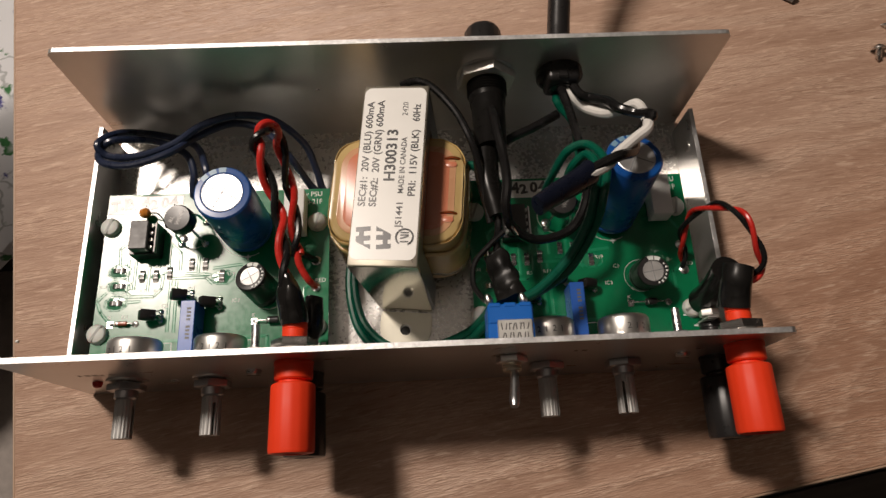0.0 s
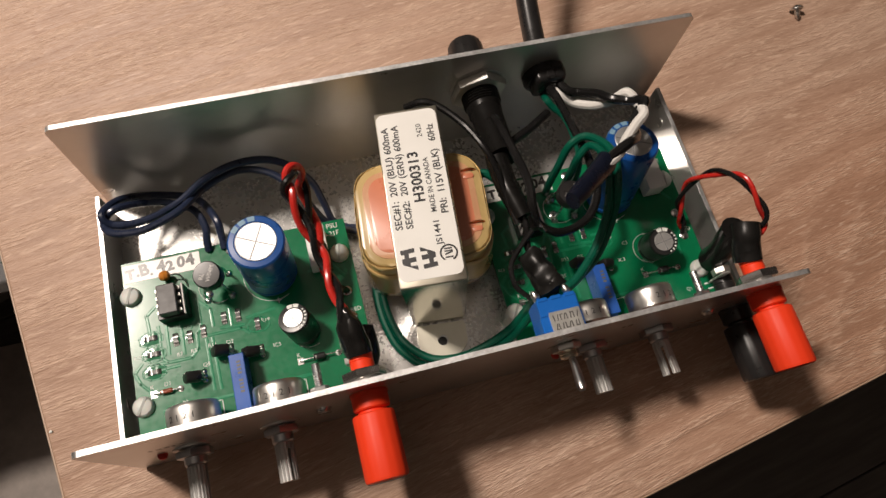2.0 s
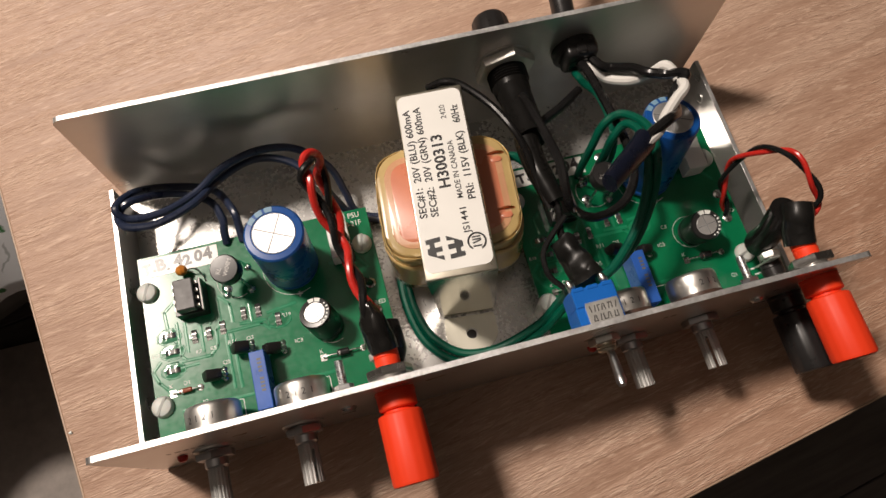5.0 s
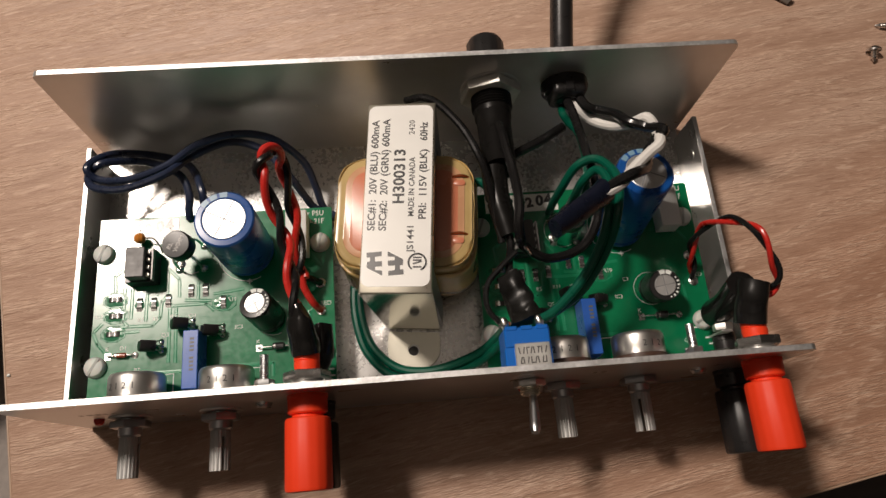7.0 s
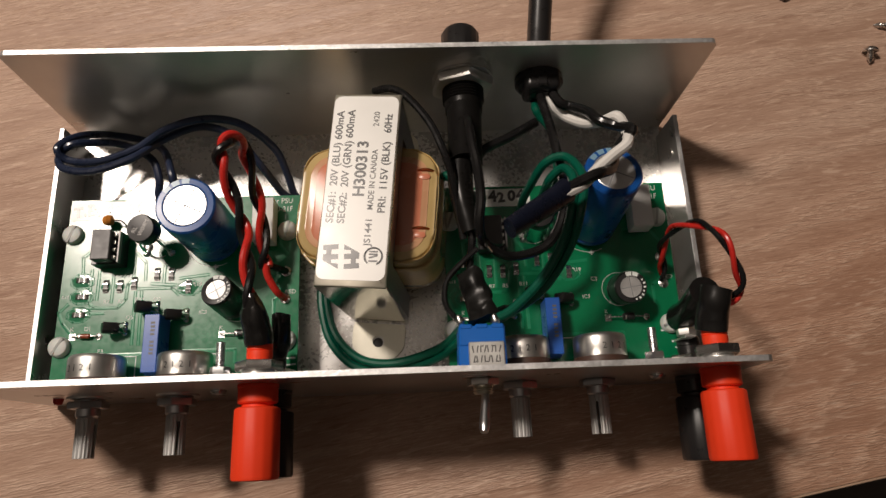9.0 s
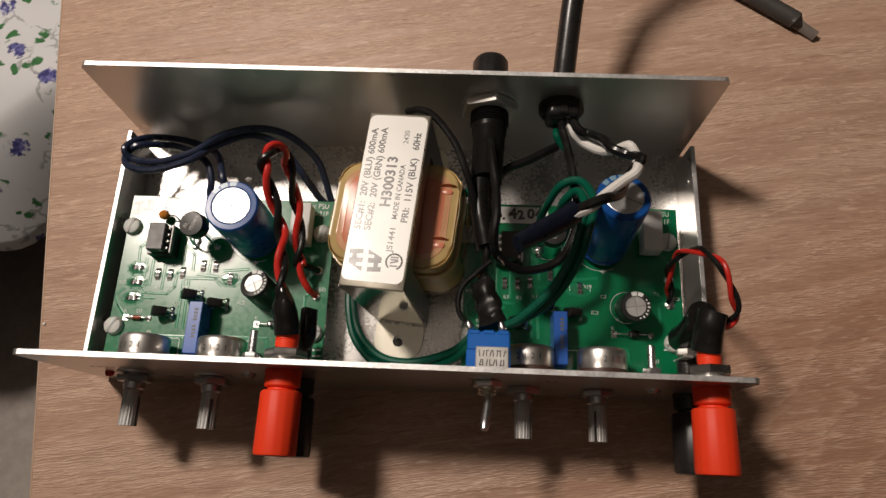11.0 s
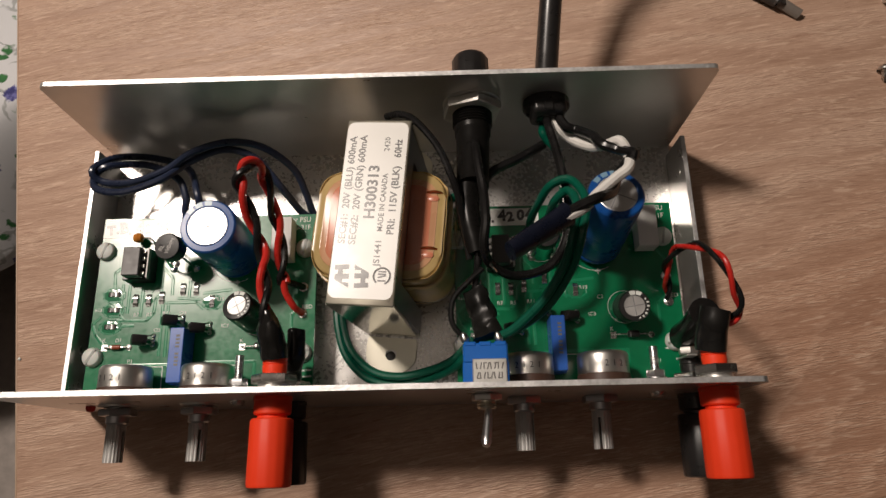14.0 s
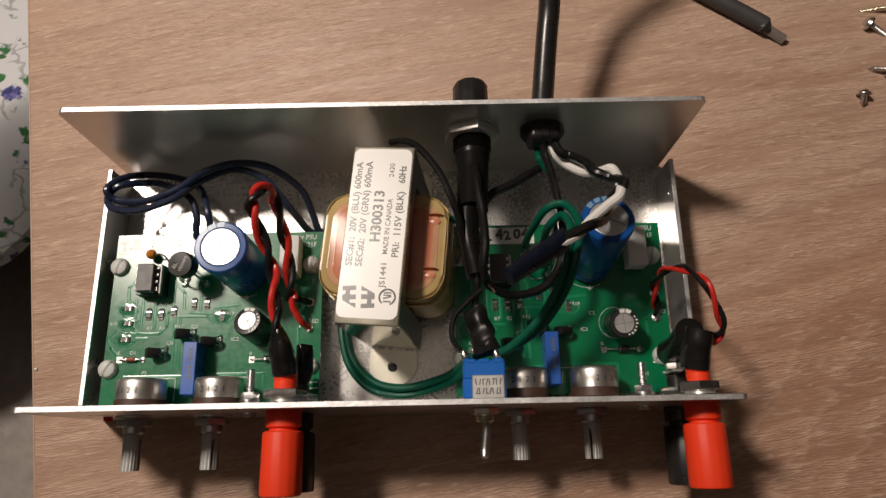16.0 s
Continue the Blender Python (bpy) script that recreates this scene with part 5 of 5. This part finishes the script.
# mains wires from the cord
wire("mains_wire", [(5.75, 9.1, 3.85), (5.95, 8.66, 3.84), (6.39, 8.32, 3.7), (6.9, 7.78, 4.22), (7.27, 7.51, 4.92), (7.55, 7.42, 5.34), (7.76, 6.95, 5.33), (7.62, 6.35, 5.72), (7.2, 6.0, 5.75), (6.6, 5.47, 5.9), (6.13, 4.97, 6.08), (5.55, 4.62, 6.2), (5.2, 4.4, 6.3)], 0.165, WHITEWIRE, "white insulated mains wire twisted with a black one", "mains wires")
wire("mains_wire", [(5.9, 9.1, 4.05), (6.15, 8.6, 4.1), (6.52, 8.45, 4.1), (6.87, 7.96, 4.65), (7.05, 7.45, 5.08), (7.55, 7.15, 5.25), (7.84, 6.8, 5.7), (7.68, 6.65, 5.4), (7.38, 6.25, 5.22), (7.1, 5.6, 5.65), (6.5, 5.2, 6.2), (5.95, 4.95, 6.2), (5.6, 4.75, 6.2), (5.3, 4.55, 6.2)], 0.165, BLACKWIRE, "black insulated mains wire twisted with a white one", "mains wires")
sleeve([(5.62, 4.78, 6.02), (5.2, 4.45, 6.18), (4.5, 3.95, 6.5), (3.85, 3.48, 6.75)], 0.4, "blue-black heat-shrink over a mains joint", 0.29, 0.8, NAVYSHRINK)
wire("mains_wire", [(5.55, 9.1, 3.9), (5.58, 8.5, 4.2), (5.72, 7.98, 4.12), (5.91, 7.14, 3.95), (6.04, 5.86, 3.95), (5.85, 4.6, 4.1), (5.31, 3.84, 3.8), (4.24, 3.55, 3.87), (3.45, 3.8, 4.4), (3.22, 4.2, 5.0), (3.3, 5.0, 5.15), (3.26, 6.1, 4.95), (3.15, 6.85, 4.9), (3.1, 7.5, 4.75), (3.08, 7.9, 4.5)], 0.15, BLACKWIRE, "glossy black mains wire looping to the fuse holder", "mains wires")
wire("earth_wire", [(5.45, 8.9, 3.5), (5.4, 8.55, 3.8), (5.56, 8.3, 3.7), (5.88, 7.9, 3.6), (5.98, 7.2, 3.6), (6.0, 6.4, 3.4), (6.0, 6.0, 2.6), (6.0, 6.0, 1.45)], 0.13, GREENWIRE, "green insulated earth wire", "green wires")
wire("mains_wire", [(5.5, 8.4, 3.2), (4.6, 7.8, 3.4), (3.7, 7.3, 3.5), (3.2, 6.6, 3.7)], 0.16, BLACKWIRE, "black insulated mains wire", "mains wires")
# sleeving from the fuse holder down to the switch
sleeve([(2.9, 6.9, 4.25), (2.8, 6.3, 4.3), (2.8, 5.6, 4.35), (2.92, 4.8, 4.35), (3.05, 4.2, 4.3)], 0.42, "black sleeving behind the fuse holder", 0.34, 1.0, DEADBLACK)
wire("switch_wire", [(3.0, 4.6, 4.35), (3.05, 3.9, 4.25), (2.98, 3.4, 4.0), (2.98, 2.8, 3.85)], 0.12, BLACKWIRE, "black insulated wire to the switch", "switch wires")
sleeve([(2.94, 3.06, 3.84), (3.02, 2.7, 3.9), (3.15, 2.2, 3.95), (3.3, 1.6, 3.98)], 0.39, "dusty black heat-shrink over a switch terminal", 0.5, 0.8, DUSTYSHRINK, 0.16)
wire("bare_lead", [(3.3, 4.0, 4.62), (3.42, 3.75, 4.56), (3.6, 3.58, 4.3)], 0.05, CHROME, "bare tinned wire end", "switch wires")
wire("transformer_lead", [(0.2, 8.9, 4.55), (0.7, 8.75, 4.95), (1.2, 8.45, 5.0), (1.86, 7.57, 5.02), (2.25, 6.6, 5.1), (2.5, 5.84, 4.85), (2.65, 5.0, 4.5), (2.8, 4.0, 4.3)], 0.12, BLACKWIRE, "black insulated transformer lead", "transformer leads")
wire("switch_wire", [(2.55, 1.6, 3.9), (2.2, 2.1, 3.95), (2.25, 2.8, 4.0), (2.7, 3.3, 4.1), (3.2, 3.7, 4.3)], 0.09, BLACKWIRE, "thin black wire looping from the switch", "switch wires")
# green wires
wire("earth_wire", [(3.5, 1.5, 4.2), (4.06, 1.76, 4.15), (5.1, 2.45, 4.1), (5.85, 3.5, 4.7), (6.16, 4.45, 5.25), (6.4, 5.6, 5.05), (6.1, 6.55, 4.4), (5.5, 6.5, 4.1), (5.15, 6.15, 3.2), (5.05, 6.05, 2.2), (5.05, 6.0, 1.45)], 0.14, GREENWIRE, "green insulated wire arching over the board", "green wires")
wire("earth_wire", [(3.6, 1.55, 4.35), (4.1, 1.8, 4.4), (4.95, 2.58, 4.5), (5.62, 3.58, 4.8), (5.9, 4.5, 5.2), (6.12, 5.5, 5.0), (5.95, 6.1, 4.6), (5.6, 5.95, 4.1), (5.55, 5.85, 3.2), (5.6, 5.9, 2.3), (5.6, 5.9, 1.45)], 0.14, GREENWIRE, "green insulated wire arching over the board", "green wires")
wire("transformer_lead", [(-1.2, 6.9, 0.5), (-1.75, 5.5, 0.32), (-2.0, 3.6, 0.34), (-1.85, 2.3, 0.34), (-1.5, 1.5, 0.34), (-0.8, 0.85, 0.34), (0.3, 0.62, 0.5), (1.2, 0.72, 0.8), (2.1, 0.95, 1.5), (2.7, 1.3, 2.6), (3.0, 1.5, 3.4)], 0.15, GREENWIRE, "green transformer lead lying on the chassis floor", "green wires")
wire("transformer_lead", [(-1.1, 6.9, 0.8), (-1.6, 5.4, 0.6), (-1.8, 3.6, 0.58), (-1.65, 2.4, 0.55), (-1.3, 1.65, 0.58), (-0.6, 1.05, 0.62), (0.3, 0.85, 0.8), (1.2, 0.95, 1.1), (2.1, 1.2, 1.7), (2.6, 1.5, 2.6), (2.75, 1.6, 3.4)], 0.14, GREENWIRE, "green transformer lead lying on the chassis floor", "green wires")
wire("earth_wire", [(2.05, 6.3, 3.0), (2.4, 6.4, 3.5), (2.9, 6.0, 3.4), (3.4, 5.8, 3.0)], 0.15, GREENWIRE, "green insulated wire behind the fuse holder", "green wires")

# ---------------------------------------------------------------- loose things on the table
def loose_screw(x, y, turn, label, long=0.5, mat=NICKEL):
    """A pan-head screw lying on the rim of its head."""
    s_ = thing("loose_screw", x, y, 0, turn, label, "screw", "loose screws")
    m = at(0, 0, 0.24, 0, 106, 0)
    part("head", lathe(mesh(), [(0.03, -0.16), (0.2, -0.13), (0.3, -0.02), (0.31, 0.03), (0.13, 0.06)], 20, m), mat, s_)
    prof = []
    for k in range(int(long / 0.09)):
        prof += [(0.14, 0.07 + 0.09 * k), (0.095, 0.115 + 0.09 * k)]
    part("thread", lathe(mesh(), prof + [(0.02, 0.12 + long)], 14, m), mat, s_, smooth=20)


loose_screw(19.93, 12.8, -95, "small loose pan-head screw on the table", 0.4)
loose_screw(21.15, 13.95, 165, "small loose pan-head screw on the table", 0.6)
loose_screw(20.8, 16.25, -30, "small loose pan-head screw on the table", 0.9)
loose_screw(21.95, 17.05, 180, "longer brass-coloured loose screw on the table", 1.4, STEEL)
tool = thing("screwdriver", 0, 0, 0, 0, "grey-handled tool with a flat pale tip lying on the table", "tool")
line = along([(8.0, 21.6, 0.45), (11, 19.65, 0.45), (15.7, 16.45, 0.4), (16.15, 16.1, 0.35)], 6)
part("handle", sweep(mesh(), line, 0.36, 14, None, 0.85), worn("grey_plastic", (0.05, 0.046, 0.044), 0.5), tool)
line = along([(16.1, 16.13, 0.34), (16.5, 15.83, 0.27), (17.0, 15.5, 0.18)], 4)
part("tip", sweep(mesh(), line, 0.22, 12, None, 0.55), worn("brown_grey_plastic", (0.17, 0.145, 0.125), 0.5), tool, "pale flat tip")
crumb = mesh()
bmesh.ops.create_icosphere(crumb, subdivisions=2, radius=0.05)
for v in crumb.verts:
    v.co = Vector((v.co.x * 1.3, v.co.y, v.co.z * 0.7 + 0.03)) * (1 + 0.3 * noise.noise(v.co * 30))
tagged(part("crumb", crumb, WHITEPAINT, m=at(-13.65, 1.87, 0)), "tiny pale crumb lying on the table top", "crumb")
